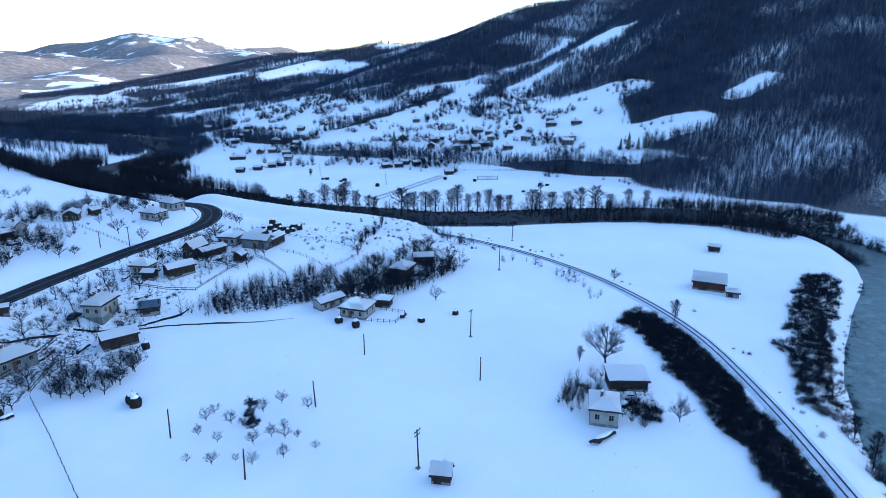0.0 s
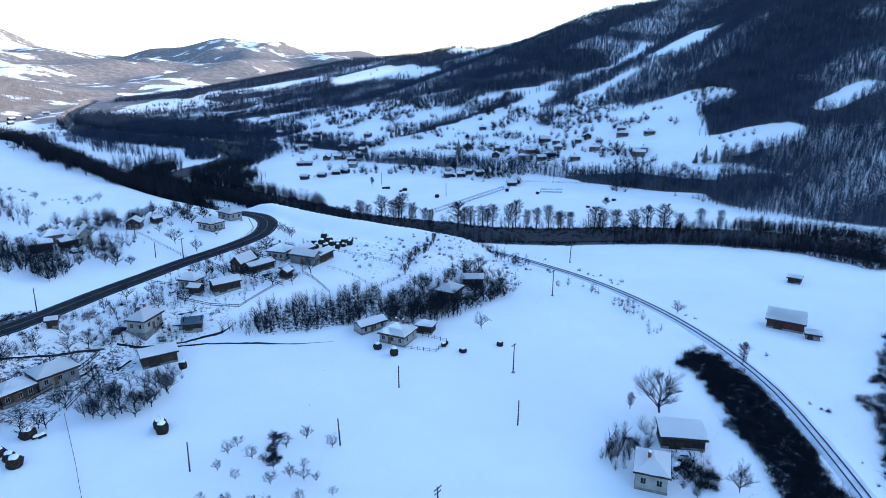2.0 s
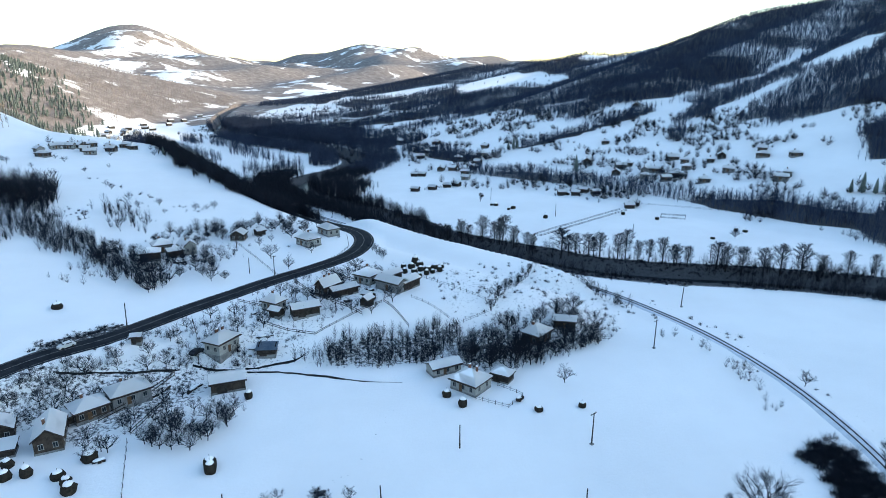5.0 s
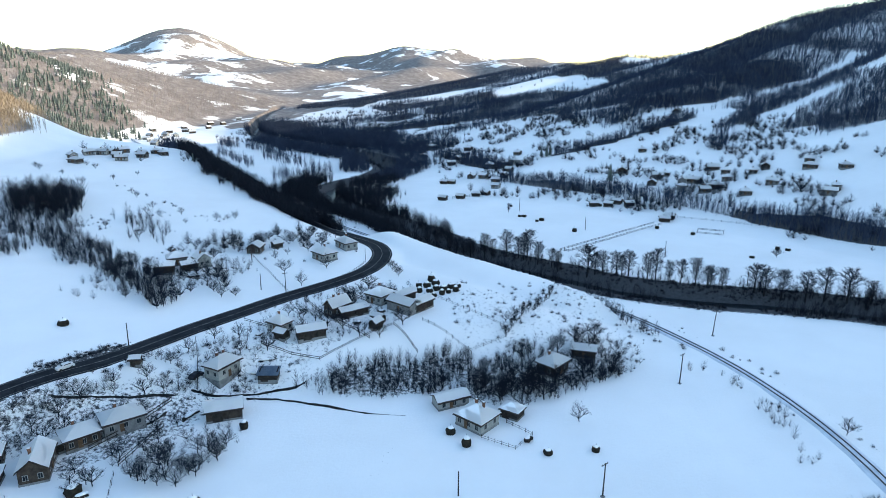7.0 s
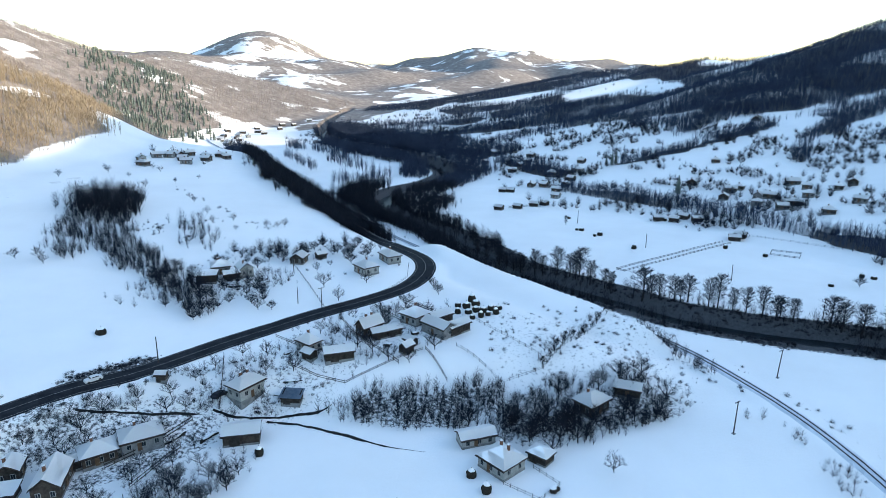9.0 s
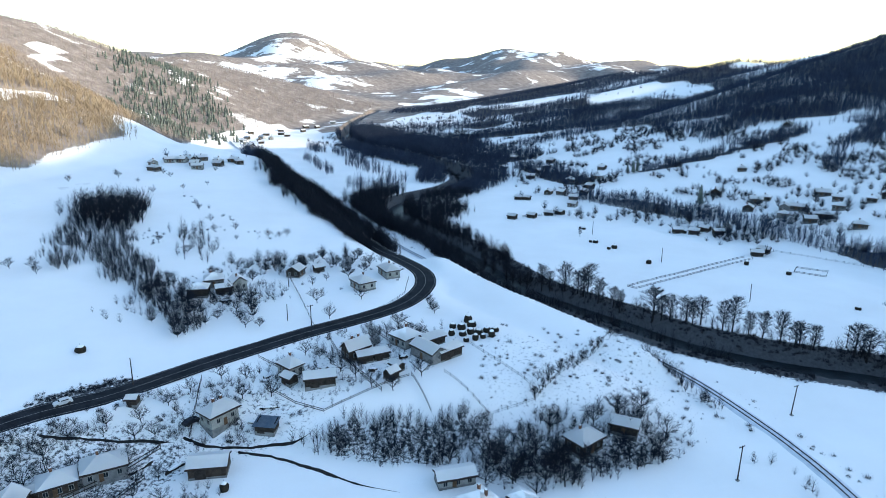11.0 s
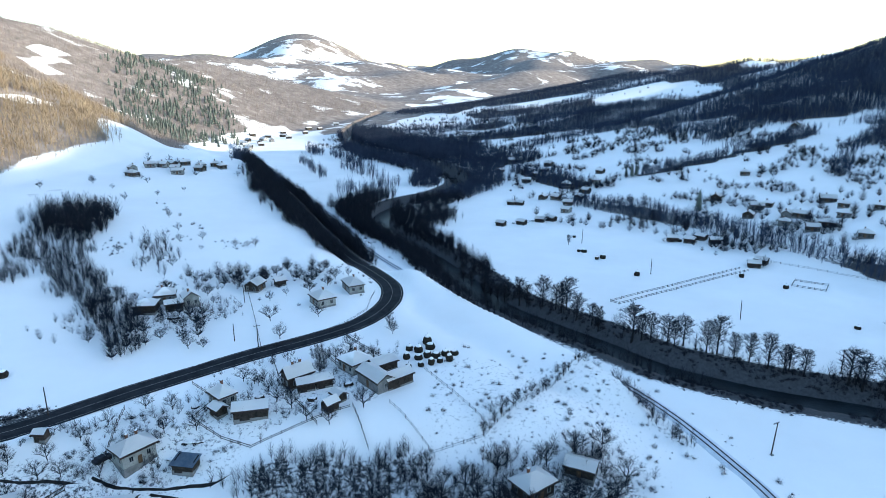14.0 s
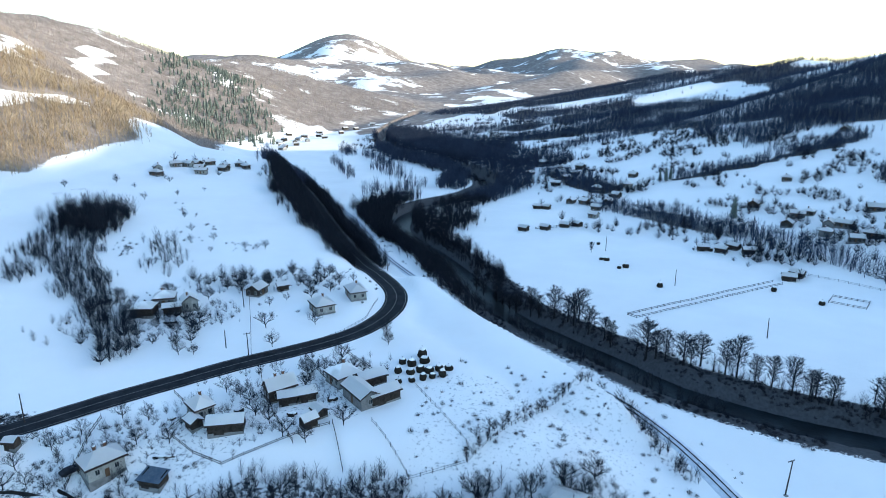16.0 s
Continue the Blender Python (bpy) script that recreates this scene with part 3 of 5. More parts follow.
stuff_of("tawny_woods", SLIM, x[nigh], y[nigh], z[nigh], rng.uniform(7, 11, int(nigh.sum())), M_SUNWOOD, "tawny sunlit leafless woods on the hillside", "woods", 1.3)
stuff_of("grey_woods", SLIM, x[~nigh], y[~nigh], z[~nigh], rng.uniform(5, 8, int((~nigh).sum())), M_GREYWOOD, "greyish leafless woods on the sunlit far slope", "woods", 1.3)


# ---- builders of things ----
def part(name, me, parent, label=""):
    ob = new(name, me)
    ob.parent = parent
    if label:
        tagged(ob, label)
    return ob


def from_bm(name, bm, mat, smooth=False):
    me = bpy.data.meshes.new(name)
    bmesh.ops.recalc_face_normals(bm, faces=bm.faces)
    bm.to_mesh(me)
    bm.free()
    me.materials.append(mat)
    if smooth:
        me.polygons.foreach_set("use_smooth", np.full(len(me.polygons), True))
    return me


def add_box(bm, cx, cy, cz, sx, sy, sz, turn=0.0, bevel=0.0):
    r = bmesh.ops.create_cube(bm, size=1.0, matrix=pose(cx, cy, cz, 0, 0, turn) @ Matrix.Diagonal((sx, sy, sz, 1)))
    if bevel:
        edges = list({e for v in r["verts"] for e in v.link_edges})
        bmesh.ops.bevel(bm, geom=edges, offset=bevel, segments=1, affect="EDGES")
    return r["verts"]


def box_mesh(name, mat, *boxes, bevel=0.0):
    bm = bmesh.new()
    for b in boxes:
        add_box(bm, *b, bevel=bevel)
    return from_bm(name, bm, mat)


def thing(name, x, y, label, category, turn=0.0, group="", sink=0.0):
    e = new(name)
    e.empty_display_size = 0.5
    e.matrix_basis = pose(x, y, hz(x, y) - sink, 0, 0, turn)
    return tagged(e, label, category, group)


def roof_bm(w, d, eave, rise, over, kind, thick):
    """A roof slab over w x d, its ridge along the longer side (w); hip, gable or shed."""
    bm = bmesh.new()
    hw, hd = w / 2 + over, d / 2 + over
    if kind == "shed":
        low = [(-hw, -hd, eave), (hw, -hd, eave), (hw, hd, eave + rise), (-hw, hd, eave + rise)]
        faces = [(0, 1, 2, 3)]
    else:
        r = max(hw - hd, 0.05) * 0.9 if kind == "hip" else hw
        low = [(-hw, -hd, eave), (hw, -hd, eave), (hw, hd, eave), (-hw, hd, eave), (-r, 0, eave + rise), (r, 0, eave + rise)]
        faces = [(0, 1, 5, 4), (2, 3, 4, 5)] + ([(1, 2, 5), (3, 0, 4)] if kind == "hip" else [])
    a = [bm.verts.new(p) for p in low]
    for f in faces:
        bm.faces.new([a[i] for i in f])
    bmesh.ops.solidify(bm, geom=bm.faces[:], thickness=-thick)
    return bm


def snow_roof(w, d, eave, rise, over, kind, depth, seed):
    bm = roof_bm(w, d, eave, rise, over, kind, depth)
    bmesh.ops.subdivide_edges(bm, edges=[e for e in bm.edges if e.calc_length() > 1.0], cuts=3, use_grid_fill=True)
    for v in bm.verts:
        v.co += 0.1 * noise.noise_vector(v.co * 0.7 + Vector((seed, 0, 0)))
    return from_bm("roof_snow", bm, M_SNOW)


WINDOW = box_mesh("window", M_FRAME, (0, 0, 0.62, 1.0, 0.1, 0.08), (0, 0, -0.62, 1.12, 0.16, 0.08), (-0.46, 0, 0, 0.08, 0.1, 1.2), (0.46, 0, 0, 0.08, 0.1, 1.2), (0, 0, 0, 0.06, 0.08, 1.2))
PANE = box_mesh("pane", M_GLASS, (0, 0, 0, 0.86, 0.05, 1.18))
DOOR = box_mesh("door", M_DOOR, (0, 0, 1.0, 0.95, 0.09, 2.0), (0, -0.05, 1.55, 0.5, 0.04, 0.5), (0, -0.05, 0.6, 0.5, 0.04, 0.6), (0.36, -0.08, 1.0, 0.05, 0.08, 0.16))
house_count = 0


def house(name, x, y, turn, w, d, wall_h, rise, kind, wall_mat, label, category="house", windows=3, over=0.5, chimney=1, snow=0.28, side_windows=2, roof_mat=None, group="", raise_wall=0.0):
    """A house with its ridge along w; local -y is the front."""
    global house_count
    house_count += 1
    h = thing(name, x, y, label, category, turn, group)
    lows = [hz(x + dx, y + dy) for dx in (-w / 3, w / 3) for dy in (-d / 3, d / 3)]
    base = min(lows) - hz(x, y) - 0.5
    bm = bmesh.new()
    t = 0.3
    for bx, by, sx, sy in ((0, -d / 2 + t / 2, w, t), (0, d / 2 - t / 2, w, t), (-w / 2 + t / 2, 0, t, d - 2 * t), (w / 2 - t / 2, 0, t, d - 2 * t)):
        add_box(bm, bx, by, (wall_h + base) / 2, sx, sy, wall_h - base)
    if kind in ("gable", "shed"):
        for s in (-1, 1):
            tri = [(s * w / 2, -d / 2, wall_h), (s * w / 2, d / 2, wall_h), (s * w / 2, 0 if kind == "gable" else d / 2, wall_h + rise * 0.93)]
            vs = [bm.verts.new(p) for p in tri] + [bm.verts.new((p[0] - s * t, p[1], p[2])) for p in tri]
            bm.faces.new(vs[:3]), bm.faces.new(vs[3:])
            for i in range(3):
                j = (i + 1) % 3
                bm.faces.new((vs[i], vs[j], vs[j + 3], vs[i + 3]))
    part("wall", from_bm("wall", bm, wall_mat), h)
    part("plinth", box_mesh("plinth", M_CONCRETE, (0, -d / 2 - 0.04, (base + 0.5) / 2, w + 0.14, 0.08, 0.5 - base), (0, d / 2 + 0.04, (base + 0.5) / 2, w + 0.14, 0.08, 0.5 - base),
                            (-w / 2 - 0.035, 0, (base + 0.5) / 2, 0.07, d, 0.5 - base), (w / 2 + 0.035, 0, (base + 0.5) / 2, 0.07, d, 0.5 - base)), h)
    part("roof", from_bm("roof", roof_bm(w, d, wall_h - 0.05, rise, over, kind, 0.14), roof_mat or M_ROOF), h)
    if snow:
        part("roof_snow", snow_roof(w, d, wall_h + 0.3, rise, over * 0.9, kind, snow, house_count), h, "smooth snow lying on the roof")
    part("gutter", box_mesh("gutter", M_TIMBER, (0, -d / 2 - over, wall_h - 0.1, w + 2 * over, 0.1, 0.14)), h)
    for i in range(windows):
        o = part("window", WINDOW, h)
        o.matrix_basis = pose(-w / 2 + (i + 0.5) * w / windows + (0.15 if i % 2 else 0), -d / 2 - 0.03, wall_h * 0.55 + 0.1)
        part("pane", PANE, o)
    for s in (-1, 1):
        for i in range(side_windows):
            o = part("window", WINDOW, h)
            o.matrix_basis = pose(s * (w / 2 + 0.03), -d / 2 + (i + 0.5) * d / side_windows, wall_h * 0.55 + 0.1, 0, 0, 90)
            part("pane", PANE, o)
    if windows or side_windows:
        o = part("door", DOOR, h)
        o.matrix_basis = pose(w * 0.5 / max(windows, 2) - w * 0.25, -d / 2 - 0.045, 0.3)
    else:
        o = part("door", box_mesh("door", M_TIMBER, (0, 0, wall_h * 0.42, min(2.4, w * 0.4), 0.1, wall_h * 0.8), (0, -0.06, wall_h * 0.42, 0.12, 0.06, wall_h * 0.8)), h)
        o.matrix_basis = pose(-w * 0.18, -d / 2 - 0.05, 0)
    for i in range(chimney):
        c = part("chimney", box_mesh("chimney", M_BRICK, (0, 0, 0, 0.55, 0.55, 1.6), (0, 0, 0.75, 0.7, 0.7, 0.14), bevel=0.02), h)
        c.matrix_basis = pose(-w * 0.12 + i * 2.2, 0.12 * d, wall_h + rise + 0.15)
        part("snow_cap", box_mesh("snow_cap", M_SNOW, (0, 0, 0.88, 0.6, 0.6, 0.14), bevel=0.05), c)
    return h


def corner_house(a, b, c, *args, **kw):
    """A house from three corners of its base: the front runs from a to b, c lies round the corner at b, or is the depth in metres."""
    a, b = np.array(a, float), np.array(b, float)
    u = (b - a)
    ln = np.hypot(*u)
    u = u / ln
    v = np.array((-u[1], u[0]))
    d = abs(float((np.array(c, float) - b) @ v)) if isinstance(c, tuple) else c
    m = a + u * ln / 2 + v * d / 2
    turn = math.degrees(math.atan2(u[1], u[0]))
    name, kwd = args[0], dict(kw)
    if ln < d and kwd.get("kind") != "shed":
        return house(name, m[0], m[1], turn + 90, d, ln, *args[1:], **kwd)
    return house(name, m[0], m[1], turn, ln, d, *args[1:], **kwd)


# ---- haystacks ----
def haystack_meshes(seed, r, h):
    def lathe(profile, amp, mat, nm):
        n = 14
        vs, fs = [], []
        for pr, pz in profile:
            for i in range(n):
                a = 2 * math.pi * i / n
                k = 1 + amp * noise.noise(Vector((math.cos(a) * 1.5 + seed * 3, math.sin(a) * 1.5, pz * 1.4)))
                vs.append((pr * k * math.cos(a), pr * k * math.sin(a), pz + 0.25 * amp * math.sin(3 * a + seed)))
        for j in range(len(profile) - 1):
            for i in range(n):
                fs.append((j * n + i, j * n + (i + 1) % n, (j + 1) * n + (i + 1) % n, (j + 1) * n + i))
        return mesh_of(nm, vs, fs, mat, True)
    hay = lathe([(0.9 * r, -0.2), (1.0 * r, 0.25 * h), (0.98 * r, 0.5 * h), (0.78 * r, 0.72 * h), (0.42 * r, 0.9 * h), (0.05, h)], 0.25, M_HAY, "hay")
    cap = lathe([(0.62 * r, 0.8 * h), (0.66 * r, 0.84 * h), (0.5 * r, 0.95 * h), (0.26 * r, 1.05 * h), (0.04, 1.09 * h)], 0.3, M_SNOW, "snow_cap")
    pole = mesh_of("pole", [(0.06 * math.cos(a), 0.06 * math.sin(a), z) for z in (0.8 * h, 1.3 * h) for a in (0, 2.1, 4.2)], [(0, 1, 4, 3), (1, 2, 5, 4), (2, 0, 3, 5)], M_TIMBER)
    return hay, cap, pole


STACKS = [haystack_meshes(i, r, h) for i, (r, h) in enumerate(((1.5, 2.7), (1.35, 3.3), (1.7, 2.4), (1.2, 2.2)))]


def haystack(x, y, i, label, group, k=1.0):
    s = thing("haystack", x, y, label, "haystack", (x * 37) % 360, group)
    s.scale = (0.84 * k, 0.84 * k, 0.72 * k)
    hay, cap, pole = STACKS[i % 4]
    part("hay", hay, s), part("snow_cap", cap, s, "cap of snow"), part("pole", pole, s)
    return s


for i, (x, y, k) in enumerate(((49.5, 156.4, .95), (52.6, 151, 1), (70.3, 146.1, .75), (81.3, 146, .95), (-3.8, 136, 1.15), (-3.3, 133.9, 1.1), (-29.3, 142.4, 1.2), (-45, 142.1, 1.25), (-43.6, 137.9, 1.05), (-39.8, 138.4, 1.05),
                               (-33.2, 136.7, 1.0), (-30.8, 134.3, 1.15), (-29.2, 131.6, 1.2), (0.3, 163.4, 0.9), (-60.3, 208.6, 1.1))):
    haystack(x, y, i, "brown haystack with a snow cap standing in the field", "haystacks in the meadow", k)
for i, (x, y, k) in enumerate(((51.9, 244, 1.2), (53.2, 240.7, 1.1), (47, 239.1, 1.1), (49.9, 238.4, 1.1), (46.9, 233.6, .9), (50.4, 233.8, .9), (48.3, 228, .95), (53, 235.3, 1), (54.6, 230.8, .9), (55.6, 235.2, 1),
                               (57, 232.1, .95), (58.2, 236.5, .95), (59.7, 233.2, .95), (60.8, 237.4, .9), (51.7, 229.4, .95))):
    haystack(x, y, i + 1, "dark haystack capped with snow among others behind the farm", "haystacks behind the farm", k)
for i, (x, y, k) in enumerate(((119.5, 387.5, 1.1), (124.2, 374, 1.0), (127.5, 376, 1.2), (138.5, 347.5, 1.1), (172, 413.2, 1.1), (118.2, 420, 1), (199.2, 333.9, 1), (186, 348.9, 1), (204.6, 288, .8), (117, 388.5, 1), (175.5, 412, 1),
                               (225, 300, .9), (229, 298, .9))):
    haystack(x, y, i + 2, "small dark haystack on the flat field across the river", "haystacks across the river", k)


# ---- utility poles ----
def pole_thing(x, y, h, arms, label, lean=0.0):
    p = thing("utility_pole", x, y, label, "utility pole", 30, "utility poles")
    bm = bmesh.new()
    bmesh.ops.create_cone(bm, cap_ends=True, segments=8, radius1=0.17, radius2=0.11, depth=h + 0.6, matrix=pose(0, 0, (h - 0.6) / 2) @ pose(0, 0, 0, lean, lean * 0.5, 0))
    part("shaft", from_bm("shaft", bm, M_POLE), p)
    for i in range(arms):
        a = part("crossarm", box_mesh("crossarm", M_POLE, (0, 0, 0, 1.9 - 0.3 * i, 0.12, 0.14)), p)
        a.matrix_basis = pose(0, 0.1, h - 0.35 - 0.8 * i)
        for s in (-0.8, 0, 0.8):
            bm = bmesh.new()
            bmesh.ops.create_cone(bm, cap_ends=True, segments=6, radius1=0.09, radius2=0.05, depth=0.26, matrix=pose(s * (1 - 0.15 * i), 0, 0.18))
            part("insulator", from_bm("insulator", bm, M_CONCRETE), a)
    if arms:
        part("foot", box_mesh("foot", M_CONCRETE, (0, 0, 0, 0.8, 0.8, 0.5), bevel=0.08), p)
    return p


for x, y, h, arms in ((40.8, 86.7, 8.0, 2), (67.5, 109.2, 6.0, 0), (77.5, 130.7, 7.8, 1), (114.8, 174.5, 9.0, 1), (140.3, 204, 9.0, 1), (179.3, 249.8, 8, 1), (2.2, 117.5, 6.4, 0), (12.6, 97.8, 6.2, 0), (30.4, 115.6, 6.2, 0), (48.6, 134, 5.8, 0),
                      (-36.2, 193.5, 8.0, 0), (0.2, 237.2, 7.6, 1), (-18, 271.5, 6.5, 0), (145.5, 350.5, 7.5, 0), (165.4, 294, 7.5, 0), (121, 407, 8, 0), (-9, 241, 6, 0)):
    pole_thing(x, y, h, arms, "dark wooden utility pole with crossarm standing in snow" if arms else "thin bare wooden pole standing in the snow", (x * 13) % 5 - 2)


# ---- fences ----
POST = box_mesh("post", M_TIMBER, (0, 0, 0.5, 0.1, 0.1, 1.5))

BAR = box_mesh("bar", M_TIMBER, (0, 0, 0, 1, 1, 1))


def fence(pts, label, step=2.5, rails=2, post_h=1.0, solid=False, group="fences"):
    """A fence along plan points, with its posts and rails; solid: of boards."""
    f = thing("fence", pts[0][0], pts[0][1], label, "fence", 0, group)
    z0 = hz(*pts[0])
    line, n = [], 0
    for (ax, ay), (bx, by) in zip(pts[:-1], pts[1:]):
        k = max(1, int(math.hypot(bx - ax, by - ay) / step))
        line += [(ax + (bx - ax) * i / k, ay + (by - ay) * i / k) for i in range(k)]
    line.append(pts[-1])
    lz = [hz(*p) for p in line]
    for p, z in zip(line, lz):
        o = part("post", POST, f)
        o.matrix_basis = pose(p[0] - pts[0][0], p[1] - pts[0][1], z - z0, 0, 0, (p[0] * 50) % 20) @ Matrix.Diagonal((1, 1, post_h, 1))
    for r in range(rails):
        hh = (0.35 + 0.55 * r) * post_h
        thick, tall = (0.04, 0.05) if not solid else (0.05, 0.15 * post_h)
        for (p, z), (q, w) in zip(zip(line[:-1], lz[:-1]), zip(line[1:], lz[1:])):
            ln = math.hypot(q[0] - p[0], q[1] - p[1])
            m = Matrix.Translation(((p[0] + q[0]) / 2 - pts[0][0], (p[1] + q[1]) / 2 - pts[0][1], (z + w) / 2 - z0 + hh)) @ Matrix.Rotation(math.atan2(q[1] - p[1], q[0] - p[0]), 4, "Z") @ Matrix.Rotation(-math.atan2(w - z, ln), 4, "Y")
            part("board" if solid else "rail", BAR, f).matrix_basis = m @ Matrix.Diagonal((ln, thick, tall, 1))
    return f


WIRE, BOARD = "weathered post and rail fence crossing the snow", "dark weathered board fence along the plots"
fence([(52.2, 228.3), (62, 214.6), (71.6, 200.5)], WIRE)
fence([(46.3, 207.6), (59.5, 191.5)], WIRE)
fence([(53.6, 190), (70.9, 197.8), (86, 220), (99.8, 242.9)], WIRE)
fence([(37.2, 205.1), (43.7, 192.1)], BOARD, 2.5, 2, 1.1, True)
fence([(15.9, 190.1), (22.2, 194.3), (36.5, 204.9)], BOARD, 2.5, 2, 0.8, True)
fence([(-21, 282), (-9, 258), (1.5, 236.2)], WIRE)
fence([(-23.4, 147.4), (-18.5, 128), (-14, 108.6), (-11, 96)], WIRE, 3.0)
fence([(-32.6, 157.2), (-26, 166), (-19.7, 174.6)], BOARD, 2.2, 2, 1.5, True)
fence([(-23.7, 150.8), (-19.1, 165.8)], BOARD, 2.2, 2, 1.3, True)
fence([(1.5, 236.0), (14.2, 244.9), (22.6, 256.6), (27.2, 270), (26.6, 288)], "low wooden fence along the inner side of the road bend", 2.0, 2, 0.8)
fence([(17.5, 238.7), (28.3, 226.5)], BOARD, 2.2, 2, 1.3, True)
fence([(26, 245.5), (43.5, 229.5)], BOARD, 2.2, 2, 1.2, True)
fence([(7.5, 229.5), (13, 219), (22, 206), (30, 197.5)], BOARD, 2.2, 2, 1.2, True)
fence([(-9, 213), (1, 205.5), (-1, 196.5), (8, 192), (15.9, 190.1)], BOARD, 2.2, 2, 1.0, True)
fence([(-20, 199), (-16.5, 188), (-14.5, 179)], BOARD, 2.2, 2, 1.2, True)
fence([(56.4, 153.6), (63.5, 148.5), (68.5, 153.5), (63.5, 159.5)], WIRE, 1.6, 2, 0.9)
fence([(120, 310), (138, 323.5), (156, 337), (174, 350.5), (190, 362)], "dark fence along a lane across the flat field", 3.0, 2, 1.0, True, group="field fences")
fence([(123, 307), (141, 320.5), (159, 334), (177, 347.5), (193, 359)], "dark fence along a lane across the flat field", 3.0, 2, 1.0, True, group="field fences")
fence([(120, 310), (123, 307)], "short fence closing the end of the lane", 1.5, 2, 1.0, True, group="field fences")
fence([(208, 345), (219, 338), (214, 330), (203, 337), (208, 345)], "square dark fenced pen on the flat field", 2.0, 2, 0.9, True, group="field fences")
fence([(83, 452), (96, 458.5), (112, 467)], BOARD, 3, 2, 1.4, True, group="field fences")
fence([(-33.2, 258.1), (-26, 255.4), (-24.5, 260.5), (-31, 263.3)], BOARD, 1.6, 2, 1.0, True)
fence([(205, 373), (225, 352), (262, 309)], WIRE, 4.0, group="field fences")


# ---- houses ----
GREY, PALE, WOOD = M_WALL_GREY, M_WALL, M_TIMBER
HIP = "house with a snow-covered hip roof and pale plaster walls"
corner_house((51.1, 160.1), (56.4, 154.4), (61.6, 159.1), "house", 2.9, 2.3, "hip", PALE, "white plastered house with snowy hip roof beside haystacks", windows=3, chimney=2, over=0.55)
corner_house((47.6, 166.4), (55.6, 169.2), 4.2, "shed", 2.3, 1.0, "gable", PALE, "long low pale shed with a snowy roof", "shed", windows=3, side_windows=0, chimney=0)
corner_house((62.6, 162.6), (66.2, 159.6), 3.8, "shed", 2.3, 1.1, "hip", WOOD, "small dark timber shed with a snow-covered roof", "shed", windows=0, side_windows=0, chimney=0)
corner_house((77.6, 83.2), (81.8, 79.6), 7.2, "house", 3.6, 1.9, "hip", PALE, "two-storey white house with a snow-covered hip roof", windows=2, chimney=1)
corner_house((90.6, 91.6), (97.9, 87.5), 5.0, "barn", 2.6, 1.0, "shed", WOOD, "dark timber barn with a snow-covered lean-to roof", "barn", windows=0, side_windows=0, chimney=0)
corner_house((159.8, 129), (165.6, 121.4), 5.2, "barn", 2.7, 1.8, "shed", M_REDWOOD, "long barn of reddish boards under a snowy sloping roof", "barn", windows=0, side_windows=0, chimney=0)
corner_house((163.3, 118.8), (165.6, 116.2), 2.4, "shed", 1.6, 0.4, "shed", M_WALL_GREY, "small grey shed with a flat snowy roof", "shed", windows=0, side_windows=0, chimney=0)
corner_house((199.6, 156), (201.6, 152.6), 3.0, "hut", 2.0, 0.9, "gable", WOOD, "small dark hut with a snowy roof near the river", "hut", windows=0, side_windows=0, chimney=0)
corner_house((41.0, 81.8), (43.6, 79.8), 2.6, "hut", 1.7, 1.9, "gable", WOOD, "tiny dark hay hut with a steep snowy roof", "hut", windows=0, side_windows=0, chimney=0, over=0.4)
corner_house((77.1, 184.2), (80.8, 179.9), (86.9, 184.2), "house", 3.4, 2.1, "hip", M_BROWNWALL, "brown timber house with a snow-covered hip roof among trees", windows=2, chimney=1, over=0.7)
corner_house((89.1, 190), (95.2, 187.6), 4.5, "shed", 2.5, 1.2, "gable", WOOD, "dark shed with a bluish metal roof half under snow", "shed", windows=0, side_windows=1, chimney=0, snow=0.12)
corner_house((13.9, 289.2), (18.7, 281.4), (23.4, 284.6), "house", 3.0, 1.9, "hip", PALE, "pale house with a snow-covered hip roof beside the road bend", chimney=1, group="village houses")
corner_house((5.6, 273.8), (10.8, 267.3), (16.2, 271), "house", 3.0, 2.0, "hip", PALE, "cream house with snowy hip roof in a fenced garden", chimney=1, group="village houses")
corner_house((-22, 281.6), (-16.6, 280.8), 6, "house", 2.6, 1.7, "gable", WOOD, "old dark timber house with a snowy roof", windows=2, chimney=0, group="village houses")
corner_house((-11.5, 287), (-8.4, 289.4), 3, "shed", 2.0, 1.1, "gable", WOOD, "small dark garden shed under snow", "shed", windows=0, side_windows=0, chimney=0)
corner_house((-49.9, 254), (-43.1, 255.7), 6, "barn", 3.0, 1.6, "hip", WOOD, "brown timber barn with a snow-covered hip roof", "barn", windows=0, side_windows=0, chimney=0)
corner_house((-47.5, 263.4), (-41.3, 266), 6, "house", 3.0, 2.0, "hip", M_WALL_GREY, "grey farmhouse with a snow-covered roof", windows=2, chimney=1, group="village houses")
corner_house((-41, 258.9), (-36.2, 261.6), 4, "shed", 2.4, 1.1, "gable", WOOD, "timber shed with a snowy roof in a farmyard", "shed", windows=0, side_windows=0, chimney=0)
corner_house((-36.2, 263.2), (-32.3, 266.2), 6, "house", 3.3, 2.2, "gable", PALE, "pale house with a steep snowy gable roof", windows=2, chimney=1, group="village houses")
corner_house((28.2, 226), (33.5, 221.4), (38, 226.6), "house", 3.1, 2.2, "hip", PALE, "white house with broad snowy hip roof by the farmyard", chimney=1, group="village houses")
